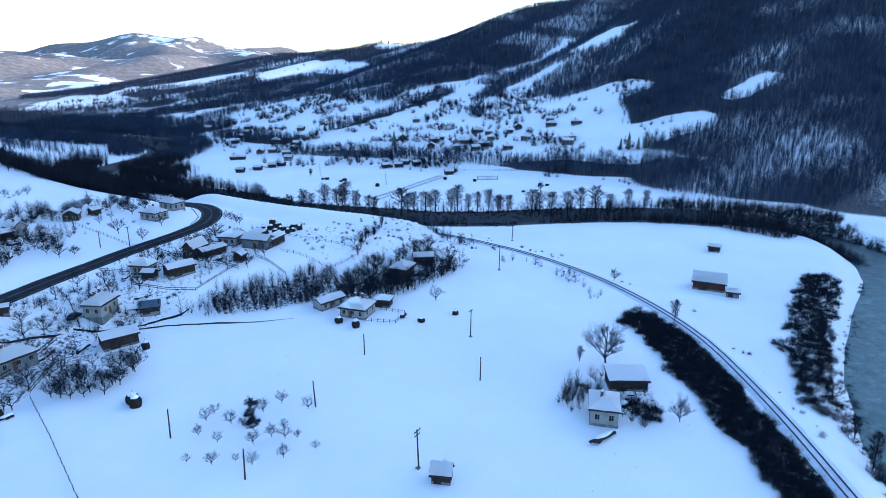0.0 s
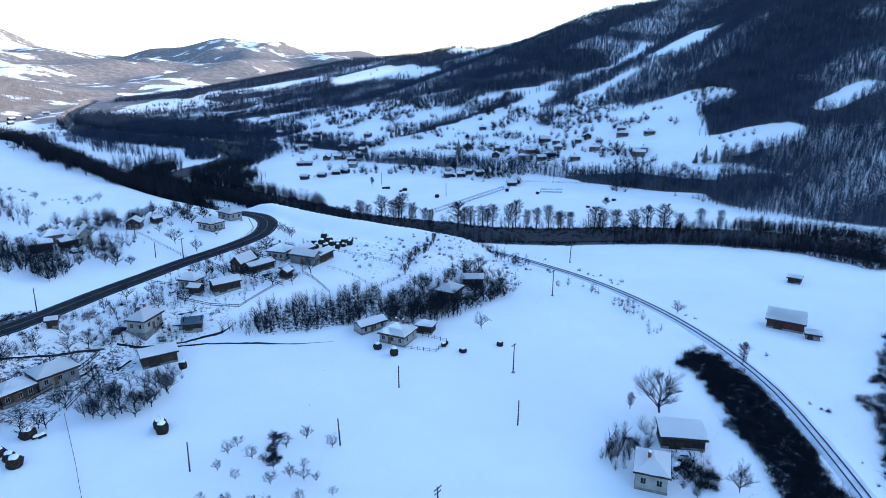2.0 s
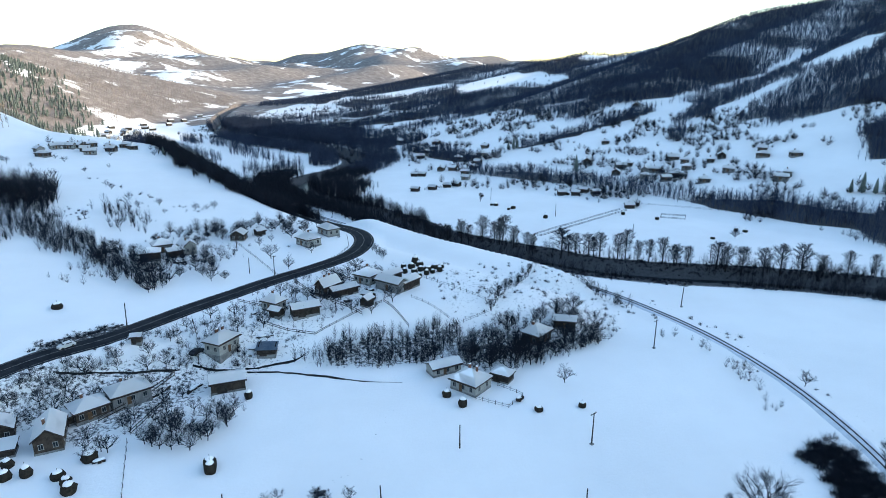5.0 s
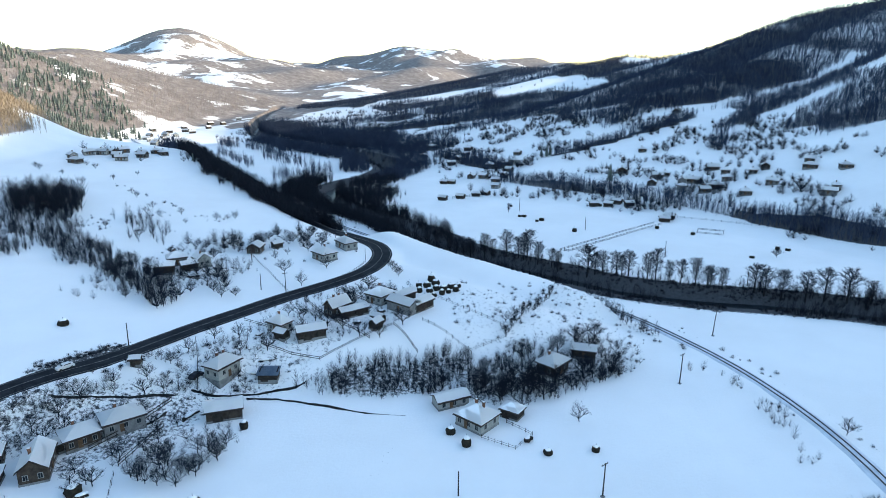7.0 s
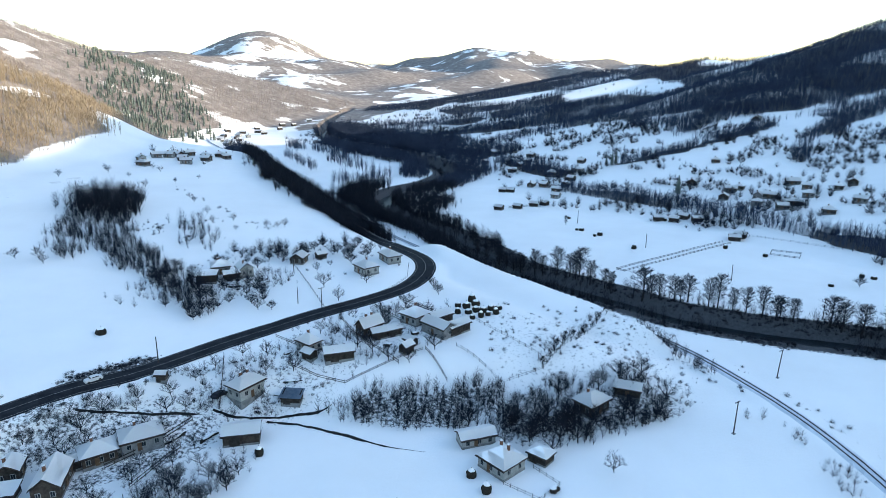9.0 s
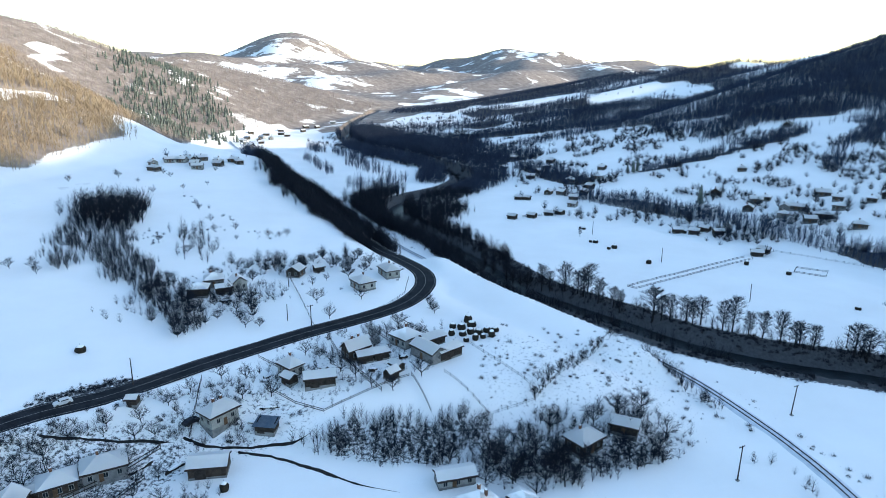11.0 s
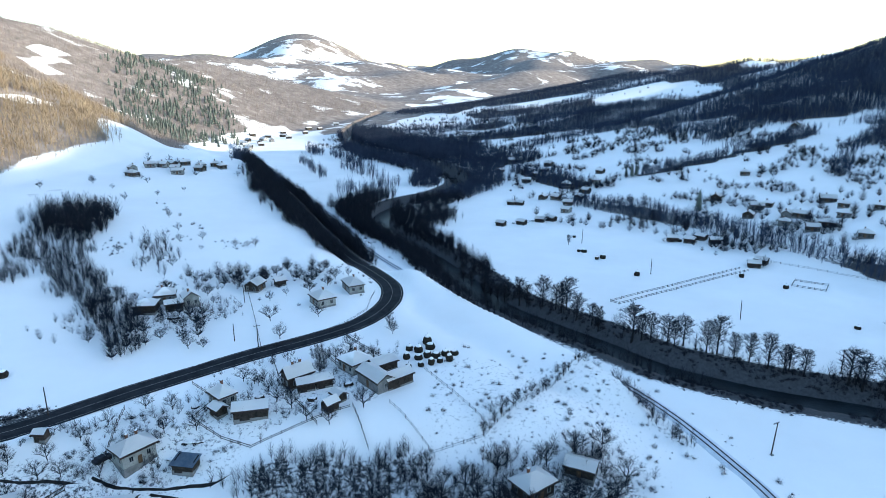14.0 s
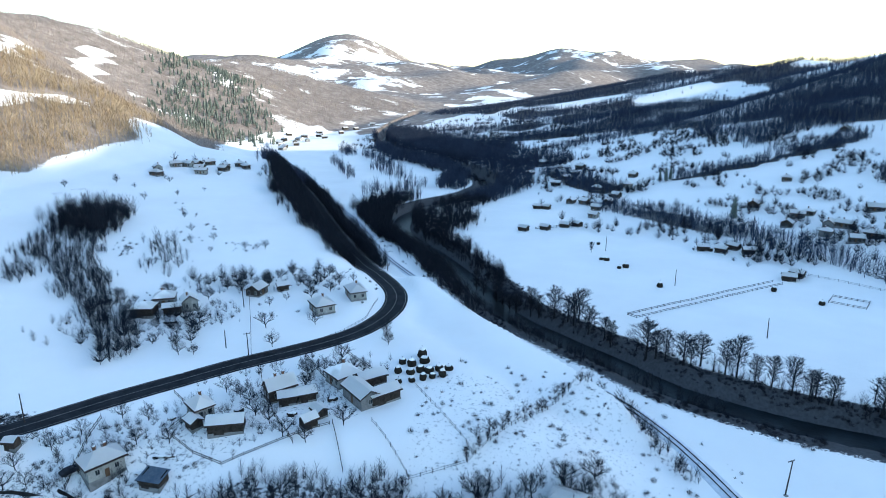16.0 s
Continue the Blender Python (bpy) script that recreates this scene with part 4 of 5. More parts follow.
corner_house((35.4, 218.9), (42.5, 211.9), 5.2, "barn", 3.2, 1.6, "gable", M_WALL_GREY, "long grey barn with a snow-covered roof", "barn", windows=0, side_windows=1, chimney=0)
corner_house((44.9, 213.9), (50.7, 219.8), 4.2, "barn", 2.8, 1.3, "gable", WOOD, "dark timber barn wing under a snowy roof", "barn", windows=0, side_windows=0, chimney=0)
corner_house((39.5, 222.5), (45.2, 227.2), 4.4, "shed", 2.6, 1.2, "gable", WOOD, "long open shed with a patchy snowy roof", "shed", windows=0, side_windows=0, chimney=0, snow=0.12)
corner_house((15.4, 214.6), (18.4, 211.6), (23.2, 217), "house", 3.4, 2.6, "gable", M_BROWNWALL, "brown gabled house with patchy snow on dark roof", windows=2, chimney=2, snow=0.1, group="village houses")
corner_house((21.3, 210.6), (25.2, 212.6), 4, "shed", 2.3, 1.0, "gable", WOOD, "small timber shed with a snowy roof beside the house", "shed", windows=0, side_windows=0, chimney=0)
corner_house((25.6, 213), (29.4, 215.2), 4, "shed", 2.3, 1.0, "gable", WOOD, "small timber shed with a snowy roof beside the house", "shed", windows=0, side_windows=0, chimney=0)
corner_house((29.6, 203), (31.8, 201.2), 3.4, "shed", 2.2, 1.3, "gable", WOOD, "leaning dark shed with snow on its roof", "shed", windows=0, side_windows=0, chimney=0)
corner_house((30.6, 208.6), (33.2, 206.4), 2.6, "shed", 1.9, 0.8, "gable", WOOD, "low woodshed with a snowy roof", "shed", windows=0, side_windows=0, chimney=0)
corner_house((-0.6, 204.8), (4.1, 201.2), (7.6, 204.2), "house", 2.9, 2.0, "hip", PALE, "white house with a clean snowy hip roof", windows=2, chimney=1, group="village houses")
corner_house((2.2, 199.2), (5.1, 197.2), 2.8, "shed", 2.0, 1.0, "gable", WOOD, "small shed with a snow-covered roof", "shed", windows=0, side_windows=0, chimney=0)
corner_house((9.6, 196.2), (17.3, 198.7), 4.4, "barn", 2.6, 1.3, "gable", WOOD, "long dark barn with a smooth snowy roof", "barn", windows=0, side_windows=0, chimney=0)
corner_house((-13.4, 182.6), (-9.1, 179.8), (-3.6, 185.4), "house", 3.8, 2.0, "hip", PALE, "two-storey pale house with snowy hip roof above the lane", windows=2, chimney=2, group="village houses", over=0.7)
corner_house((-32.2, 183.2), (-29.8, 183.4), 2.2, "kiosk", 2.0, 0.7, "gable", M_BROWNWALL, "small brown roadside shelter with a snowy roof", "kiosk", windows=0, side_windows=0, chimney=0)
corner_house((0.2, 183), (5.2, 182.6), 3.4, "shed", 2.1, 0.8, "shed", WOOD, "low shed with a bare bluish metal roof", "shed", windows=0, side_windows=0, chimney=0, snow=0, roof_mat=M_BLUEROOF)
corner_house((-9.1, 166), (-1.0, 167.8), 5.6, "barn", 2.9, 1.2, "gable", M_BROWNWALL, "brown barn with white doors and flat snowy roof", "barn", windows=0, side_windows=0, chimney=0)
corner_house((-41.2, 145.2), (-36.0, 146.8), 9.4, "house", 3.2, 2.4, "gable", M_BROWNWALL, "large gabled house with a smooth snowy roof", windows=2, chimney=1, group="village houses")
corner_house((-36.9, 156.2), (-31.2, 160.6), 6, "house", 2.8, 1.8, "hip", M_BROWNWALL, "low farmhouse with a snowy hip roof in a row", windows=3, chimney=1, group="village houses")
corner_house((-30.6, 161.4), (-23.2, 166.2), 6.5, "house", 3.0, 1.9, "hip", M_WALL_GREY, "grey farmhouse with a snowy hip roof in a row", windows=3, chimney=1, group="village houses")
corner_house((-40.2, 155.2), (-37.4, 157.6), 3.5, "shed", 2.2, 0.9, "gable", WOOD, "small shed between houses under snow", "shed", windows=0, side_windows=0, chimney=0)
corner_house((-52.4, 150.4), (-48.1, 152), 5, "house", 2.8, 1.7, "gable", WOOD, "dark house with a snowy gable roof", windows=1, chimney=1, group="village houses")
corner_house((-50.5, 144.2), (-45.2, 145.6), 4, "shed", 1.9, 0.5, "shed", WOOD, "low shed with a flat snow-covered roof", "shed", windows=0, side_windows=0, chimney=0)

# the hamlet at the foot of the mountain
hr = random.Random(5)
for x, y in ((232, 454), (239, 456), (234, 420), (242, 405), (251, 408), (271, 433), (258, 385), (269, 447), (283, 420), (293, 423), (317, 413), (322, 386), (291, 357), (299, 362), (106, 606), (88, 680), (115, 617),
             (124, 509), (117, 527), (121, 491), (108, 532), (251, 528), (333, 640), (158, 586), (217, 482), (246, 428), (222, 440), (133, 520), (140, 535), (98, 590), (310, 402), (279, 392), (120, 640), (60, 720), (330, 638),
             (264, 418), (240, 432), (128, 560), (76, 640), (150, 560)):
    w = hr.uniform(5.5, 8.5)
    house("house", x, y, hr.choice((-35, -25, -40, 55, 60, -15)), w, hr.uniform(4.5, 5.8), 2.4, hr.uniform(1.5, 2.1), hr.choice(("hip", "gable", "gable")), hr.choice((PALE, WOOD, WOOD, M_BROWNWALL, M_WALL_GREY)),
          "small village house with snowy roof below the woods", windows=3, side_windows=1, chimney=1, group="houses of the hamlet")
for x, y in ((172, 414), (187, 412), (192, 404.5), (84, 519), (90, 518), (76, 448), (89, 452.5), (101, 461), (109, 465), (203, 370), (198, 366), (180, 409)):
    house("hay_barn", x, y, hr.uniform(-50, 0), 5.5, 4.0, 2.2, 1.4, "gable", WOOD, "small dark hay barn at the edge of the field", "barn", windows=0, side_windows=0, chimney=0, group="hay barns at the field edge")
for x, y in ((-157, 438), (-161, 466), (-150, 475), (-145, 483), (-132, 480), (-125, 488), (-119, 484), (-136, 455), (-154, 470), (-142, 464), (-128, 470), (-165, 452)):
    house("house", x, y, hr.uniform(-60, 60), hr.uniform(5.5, 7.5), hr.uniform(4, 5), 2.3, 1.7, hr.choice(("hip", "gable")), hr.choice((PALE, WOOD, M_BROWNWALL)),
          "village house with a snowy roof under the tawny woods", windows=2, side_windows=1, chimney=1, group="houses under the woods")


for x, y in ((-262, 880), (-270, 905), (-285, 930), (-268, 945), (-300, 960), (-282, 975), (-310, 1000), (-292, 1015), (-272, 1000), (-318, 1040), (-300, 1060), (-280, 1075), (-262, 1050), (-250, 1100), (-292, 1110), (-236, 1140), (-262, 1160), (-222, 1200)):
    house("house", x, y, hr.uniform(-60, 60), hr.uniform(7, 10), hr.uniform(5, 7), 3.0, 2.2, "gable", hr.choice((PALE, WOOD, M_BROWNWALL)),
          "distant sunlit village house with a snowy roof", windows=2, side_windows=1, chimney=1, group="houses of the distant village")


# ---- railway ----
rail_line, rail_z = finer(RAIL, RAIL_Z, 4.0)
railway = tagged(new("railway", ribbon("railway", rail_line, rail_z, [(-2.3, -0.1), (-1.5, 0.22), (1.5, 0.22), (2.3, -0.1)], M_BALLAST)), "single railway track on a snow-dusted ballast bed", "railway", kind="structure")
for off in (-0.75, 0.75):
    part("rail", ribbon("rail", rail_line, rail_z, [(off - 0.09, 0.22), (off - 0.07, 0.46), (off + 0.07, 0.46), (off + 0.09, 0.22)], M_RAIL), railway, "dark steel rail")

# ---- road markings, creek and lane ----
def marking(off, w, lift=0.16, line=rl, zs=rz):
    part("road_marking", ribbon("road_marking", line, zs, [(off - w / 2, lift), (off + w / 2, lift)], M_PAINT), road, "worn white painted line")


marking(-3.55, 0.16), marking(3.55, 0.16), marking(0.0, 0.16, 0.212)
def muddy_strip(name, pts, half, taper, label):
    """An uneven strip of mud or dark water lying on the ground, thinning out at its end."""
    line = smooth_line(pts, 0.8)
    q = run_of(line)
    t = np.gradient(line, axis=0)
    t = t / np.hypot(t[:, 0], t[:, 1])[:, None]
    n = np.stack([-t[:, 1], t[:, 0]], 1)
    wl = half * ss(q[-1] - q, 0, taper) * (0.8 + 0.5 * fbm(q, q * 0.3, 1.9, 1.0))
    wr = half * ss(q[-1] - q, 0, taper) * (0.8 + 0.5 * fbm(q, q * 0.4, 1.4, 4.0))
    rows = []
    for k in (-1, -0.35, 0.35, 1):
        p = line + n * ((wl if k > 0 else wr) * k)[:, None]
        rows.append(np.concatenate([p, (grid_height(p[:, 0], p[:, 1]) + (0.1 if abs(k) < 1 else 0.03))[:, None]], 1))
    m, i = len(line), np.arange(len(line) - 1)
    f = np.concatenate([np.stack([i + j * m, i + (j + 1) * m, i + (j + 1) * m + 1, i + j * m + 1], 1) for j in range(3)])
    return tagged(new(name, mesh_of(name, np.concatenate(rows), f, M_MUD, True)), label, name, kind="structure")


muddy_strip("creek", [(-2, 177.2), (4.1, 176.6), (10.5, 175.1), (22.7, 170.2), (30, 167.1), (39.1, 165.2)], 0.6, 22, "narrow dark muddy creek winding over the snow")
muddy_strip("lane", [(-16, 178.6), (-10, 177.6), (-4.7, 178.2), (2.6, 179.6), (10.2, 181.1), (14, 184)], 0.5, 4, "muddy village lane between snowy plots")
muddy_strip("ditch", [(-46, 170.4), (-38, 172.6), (-30.5, 174.2), (-24, 175.8), (-18, 176.8)], 0.4, 3, "dark ditch below the road embankment")
bridge = thing("footbridge", 29, 561, "pale concrete road bridge over the river", "bridge", -20)
part("deck", box_mesh("deck", M_CONCRETE, (0, 0, 3.6, 44, 4, 0.6), bevel=0.05), bridge)
for s in (-1, 1):
    part("parapet", box_mesh("parapet", M_CONCRETE, (0, s * 1.9, 4.4, 44, 0.15, 0.9)), bridge)
    part("pier", box_mesh("pier", M_CONCRETE, (s * 9, 0, 1.0, 1.2, 3.2, 5.6), bevel=0.1), bridge)


# ---- cars and small things in the yards ----
def car(x, y, z, turn, paint, label):
    c = new("car")
    c.matrix_basis = pose(x, y, z, 0, 0, turn)
    tagged(c, label, "car", "cars")
    bm = bmesh.new()
    prof = [(-2.1, 0.35), (-2.15, 0.8), (-2.0, 1.0), (-1.6, 1.08), (-1.2, 1.5), (0.4, 1.52), (1.0, 1.05), (1.9, 0.92), (2.1, 0.7), (2.1, 0.35)]
    a, b = [bm.verts.new((px, -0.85 if pz < 1.2 else -0.68, pz)) for px, pz in prof], [bm.verts.new((px, 0.85 if pz < 1.2 else 0.68, pz)) for px, pz in prof]
    bm.faces.new(a), bm.faces.new(b[::-1])
    for i in range(len(prof)):
        j = (i + 1) % len(prof)
        bm.faces.new((a[j], a[i], b[i], b[j]))
    part("body", from_bm("body", bm, paint), c)
    for s in (-1, 1):
        part("side_window", box_mesh("side_window", M_GLASS, (-0.4, s * 0.775, 1.26, 1.6, 0.05, 0.34)), c)
        for px in (-1.3, 1.3):
            bm = bmesh.new()
            bmesh.ops.create_cone(bm, cap_ends=True, segments=14, radius1=0.33, radius2=0.33, depth=0.22, matrix=pose(px, s * 0.8, 0.33, 90, 0, 0))
            w = part("wheel", from_bm("wheel", bm, M_RUBBER), c)
            bm = bmesh.new()
            bmesh.ops.create_cone(bm, cap_ends=True, segments=10, radius1=0.19, radius2=0.19, depth=0.24, matrix=pose(px, s * 0.8, 0.33, 90, 0, 0))
            part("rim", from_bm("rim", bm, M_RAIL), w)
        part("headlight", box_mesh("headlight", M_FRAME, (2.08, s * 0.6, 0.72, 0.08, 0.3, 0.16)), c)
    part("windscreen", box_mesh("windscreen", M_GLASS, (0.74, 0, 1.29, 0.5, 1.3, 0.05, 0)), c).rotation_euler = (0, 0, 0)
    return c


car(-15.6, 182.4, hz(-15.6, 182.4), 60, M_DARKPAINT, "dark parked car in the snowy yard")
car(92.4, 86.8, hz(92.4, 86.8), -30, M_WHITEPAINT, "light parked car in the farmyard")
car(-47.6, 181.6, hz(-47.6, 181.6) + 0.2, 227, M_WHITEPAINT, "white estate car driving on the wet road")


def heap(name, x, y, turn, w, d, h, mat, label, category, snow=True):
    t = thing(name, x, y, label, category, turn)
    hb = random.Random(int(x * 7 + y))
    for i in range(10):
        bm = bmesh.new()
        add_box(bm, hb.uniform(-w / 2, w / 2) * 0.8, hb.uniform(-d / 2, d / 2) * 0.7, hb.uniform(0.1, h * 0.7), w * hb.uniform(0.2, 0.5), d * hb.uniform(0.25, 0.5), h * hb.uniform(0.3, 0.6), hb.uniform(-15, 15), 0.03)
        part("plank", from_bm("plank", bm, mat), t)
    if snow:
        bm = bmesh.new()
        bmesh.ops.create_icosphere(bm, subdivisions=2, radius=1.0, matrix=pose(0, 0, h * 0.8) @ Matrix.Diagonal((w * 0.42, d * 0.4, 0.28, 1)))
        part("snow_cap", from_bm("snow_cap", bm, M_SNOW, True), t)
    return t


for x, y, tr, w, d, h in ((76.6, 78, 8, 6, 1.5, 1.1), (89.1, 85.4, 20, 2.5, 1.5, 0.9), (-0.5, 186, 0, 5, 1.6, 0.8), (1.5, 190.5, 8, 5, 0.8, 0.5), (-27, 141, 30, 3, 1.5, 0.8), (26, 207.5, 20, 2.5, 1.5, 0.9), (33.5, 216, 40, 2.5, 1.4, 1.0),
                          (-2.5, 201, 30, 2, 1.2, 0.7), (67, 151.5, 40, 2.6, 1.6, 1.3), (-36, 254.5, 10, 4, 2, 1.0), (36, 231, 50, 3, 1.5, 1.0), (-14, 170, 60, 5, 1.2, 0.8), (-22, 168.5, 55, 6, 1.2, 0.7), (12, 207, 30, 2.4, 1.6, 1.0)):
    heap("woodpile", x, y, tr, w, d, h, M_TIMBER, "stacked firewood and planks half buried in snow", "woodpile")


# ---- trees ----
def tube(p, q, r0, r1, n):
    d = (q - p).normalized()
    a = d.orthogonal().normalized()
    b = d.cross(a)
    ring = [(math.cos(2 * math.pi * i / n), math.sin(2 * math.pi * i / n)) for i in range(n)]
    return [p + (a * c + b * s) * r0 for c, s in ring] + [q + (a * c + b * s) * r1 for c, s in ring], [(i, (i + 1) % n, n + (i + 1) % n, n + i) for i in range(n)]


def grow(seed, fork, spread, levels, forks, droop=0.0, thin=0.58, fine=5, leader=0):
    """A bare tree one metre high: the meshes of its trunk and its crown."""
    r = random.Random(seed)
    wood, twigs, slivers = ([], []), ([], []), []

    def add(store, p, q, r0, r1, n):
        v, f = tube(p, q, r0, r1, n)
        k = len(store[0])
        store[0].extend(v)
        store[1].extend(tuple(i + k for i in g) for g in f)

    def branch(p, d, ln, rad, lev):
        mid = p + d * ln * 0.5 + Vector((r.uniform(-1, 1), r.uniform(-1, 1), r.uniform(-0.3, 0.6))) * ln * 0.08
        q = p + d * ln + Vector((0, 0, 0.06 - droop)) * ln
        st, n = (wood, 5) if lev >= levels - 1 else (twigs, 3)
        add(st, p, mid, rad, rad * 0.75, n), add(st, mid, q, rad * 0.75, rad * 0.5, n)
        if lev == 0:
            for i in range(fine):
                a = r.uniform(0, 2 * math.pi)
                side = Vector((math.cos(a), math.sin(a), r.uniform(-0.2, 0.6)))
                base, tip = p + (q - p) * r.uniform(0.2, 1.0), (d + side * spread * r.uniform(0.6, 1.3)).normalized() * ln * r.uniform(0.7, 1.15)
                across = tip.cross(Vector((r.uniform(-1, 1), r.uniform(-1, 1), r.uniform(-1, 1)))).normalized() * rad * 0.62
                slivers.extend((base - across, base + across, base + tip))
            return
        for i in range(forks if lev < levels - 1 else forks + 1):
            a = r.uniform(0, 2 * math.pi)
            side = Vector((math.cos(a), math.sin(a), r.uniform(-0.1, 0.5)))
            nd = (d * r.uniform(0.7, 1.2) + side * spread * r.uniform(0.7, 1.2)).normalized()
            branch(p + (q - p) * r.uniform(0.45, 1.0), nd, ln * r.uniform(0.55, 0.8), rad * thin, lev - 1)

    base = Vector((0, 0, -0.04))
    top = Vector((r.uniform(-0.03, 0.03), r.uniform(-0.03, 0.03), fork))
    add(wood, base, top, 0.024, 0.019, 6)
    if leader:
        add(wood, top, Vector((top.x * 1.5, top.y * 1.5, 0.94)), 0.018, 0.005, 5)
        for i in range(leader):
            z = fork + (0.93 - fork) * (i + 0.5) / leader
            a = i * 2.4 + r.uniform(-0.4, 0.4)
            ln = (0.15 * math.sin(math.pi * (0.2 + 0.68 * (z - fork) / (0.93 - fork))) + 0.02) * r.uniform(0.7, 1.25)
            branch(Vector((top.x, top.y, z)), Vector((math.cos(a) * spread, math.sin(a) * spread, 0.75)).normalized(), ln, 0.007, levels - 1)
    else:
        for i in range(forks + 2):
            a = 2 * math.pi * (i + r.uniform(-0.2, 0.2)) / (forks + 2)
            branch(top - Vector((0, 0, fork * 0.3 * r.random())), Vector((math.cos(a) * spread, math.sin(a) * spread, 0.8)).normalized(), (1 - fork) * 0.42, 0.015, levels - 1)
        branch(top, Vector((0, 0, 1)), (1 - fork) * 0.5, 0.017, levels - 1)
    hi = max(v.z for v in twigs[0] + slivers)
    out = []
    n = len(twigs[0])
    tris = [t for a, b, c, d in twigs[1] for t in ((a, b, c), (a, c, d))] + [(i, i + 1, i + 2) for i in range(n, n + len(slivers), 3)]
    out.append(mesh_of("trunk", [tuple(v / hi) for v in wood[0]], wood[1], M_BARK))
    out.append(mesh_of("crown", [tuple(v / hi) for v in twigs[0] + slivers], tris, M_TWIG))
    return out


ORCHARD = [grow(s, 0.2, 0.85, 4, 3, 0.0, 0.55, 5) for s in (1, 2, 3, 4)]
ALDER = [grow(s, 0.16, 0.7, 3, 3, 0.0, 0.55, 8, 36) for s in (11, 12, 13)]
BROAD = [grow(s, 0.16, 0.85, 4, 4, 0.0, 0.5, 5) for s in (21, 22, 23)]
tree_rng = random.Random(9)


def tree(x, y, h, kinds, label, group, wide=1.0):
    h *= 1.05
    t = thing("tree", x, y, label, "tree", tree_rng.uniform(0, 360), group)
    trunk, crown = kinds[tree_rng.randrange(len(kinds))]
    for nm_, me in (("trunk", trunk), ("crown", crown)):
        part(nm_, me, t).scale = (h * wide, h * wide, h)
    return t


FRUIT, FIELD, BANK = "small bare fruit tree with twisted branches in snow", "large bare broad-crowned tree standing in the snow", "tall slender bare tree on the river bank"
tree(99.2, 102.4, 11, BROAD, FIELD, "", 0.95)
tree(94, 106, 4.2, ALDER, "small bare tree beside a larger one", "", 1.1)
tree(94.6, 75.4, 6.5, BROAD, "bare upright tree beside the farmstead", "", 0.75)
tree(141.8, 145.9, 4.5, ORCHARD, "bare bushy tree beside the railway line", "")
tree(216, 287, 6, BROAD, "lone bare round-crowned tree on the field", "", 0.9)
tree(113, 402, 6, ALDER, "lone bare tree on the snowy field", "")
tree(133, 112, 6.5, ALDER, "bare tree among the thicket beside the rails", "")
for x, y in ((11.1, 122.9), (9.2, 120.9), (15.4, 115.5), (19.6, 108.9), (21.9, 107.1), (18, 121.5), (20.3, 119), (17, 113), (13.5, 117.5), (22.5, 111), (24, 106), (28.8, 115.4), (43.6, 82.6), (16, 108), (10, 112), (7, 116), (8, 105), (12, 104), (20, 101), (26, 101), (4, 108),
             (24.5, 120.5), (14.5, 101.5)):
    tree(x, y, tree_rng.uniform(2.0, 3.6), ORCHARD, FRUIT, "fruit trees in the meadow")
for x, y in ((-18.1, 159.2), (-13.2, 149.9), (-9.2, 142.4), (-5.7, 149.2), (-2.7, 150.5), (-11.6, 159), (-15, 154), (-8, 154), (-5, 157), (-12, 145), (-2, 156), (-17, 148), (-7.5, 146), (-20, 164), (-16, 166), (-25, 170), (-30, 171), (-36, 166), (-40, 163), (-28, 145), (-32, 149), (-43, 160),
             (-34, 177), (-27, 180), (-23, 186), (-20, 192), (-12, 190), (-6, 192), (1, 194), (-8, 200), (-15, 200), (10, 204), (12, 200), (9, 214), (4, 216), (17, 206), (22, 203), (27, 199), (33, 198), (24, 222), (34, 231), (31, 234), (37, 233), (29, 238), (22, 228), (40, 205), (13, 211)):
    tree(x, y, tree_rng.uniform(3.8, 6.6), ORCHARD, FRUIT + " between houses", "fruit trees of the village")
for x, y in ((-55.5, 265.1), (-21.2, 234.8), (-16.8, 235.5), (-36.9, 232.7), (-51.1, 278.3), (-43.4, 286.7), (-30, 291), (-21.6, 297.7), (-13.3, 306), (-9.6, 306.1), (6.6, 299.5), (-2.9, 256.4), (4.7, 243.9), (12.4, 261), (-9.3, 273.7), (-25, 240), (-29, 247), (-33, 240), (-41, 240), (-47, 246),
             (-52, 254), (-38, 250), (-18, 292), (-2, 302), (2, 306), (-5, 296), (0, 290), (8, 290), (-26, 286), (-34, 276), (-39, 279), (-29, 270), (-5, 279), (3, 283), (-47, 272), (-60, 258), (-56, 247), (-48, 237), (-63, 266), (9, 297), (13, 303), (-16, 300), (38, 256), (36.5, 262), (40, 250)):
    tree(x, y, tree_rng.uniform(3.4, 6.6), ORCHARD + BROAD, "bare tree on the snowy slope above the road", "trees above the road")
for x, y in ((-41.1, 332.2), (-45.9, 330.5), (-38, 334), (-94, 362.8), (-99, 370), (-130.2, 384.4), (-182.5, 389.3), (-110, 259.9), (-106.6, 266.9), (-114, 264), (-87.8, 307.9), (-80.3, 318.2), (-99.5, 463.9), (-72, 330), (-64, 336), (-58, 322), (-80, 345), (-120, 400), (-140, 425), (-148, 432), (-112, 415), (-70, 298),
             (-60, 300), (-122, 262), (-119, 270), (-165, 410), (-171, 418), (-150, 405), (39.5, 251.9), (58.7, 286.4), (62, 284), (78, 209), (72, 205), (75, 207)):
    tree(x, y, tree_rng.uniform(3, 5.5), ORCHARD, "small bare tree on the open snowy hillside", "trees on the hillside")
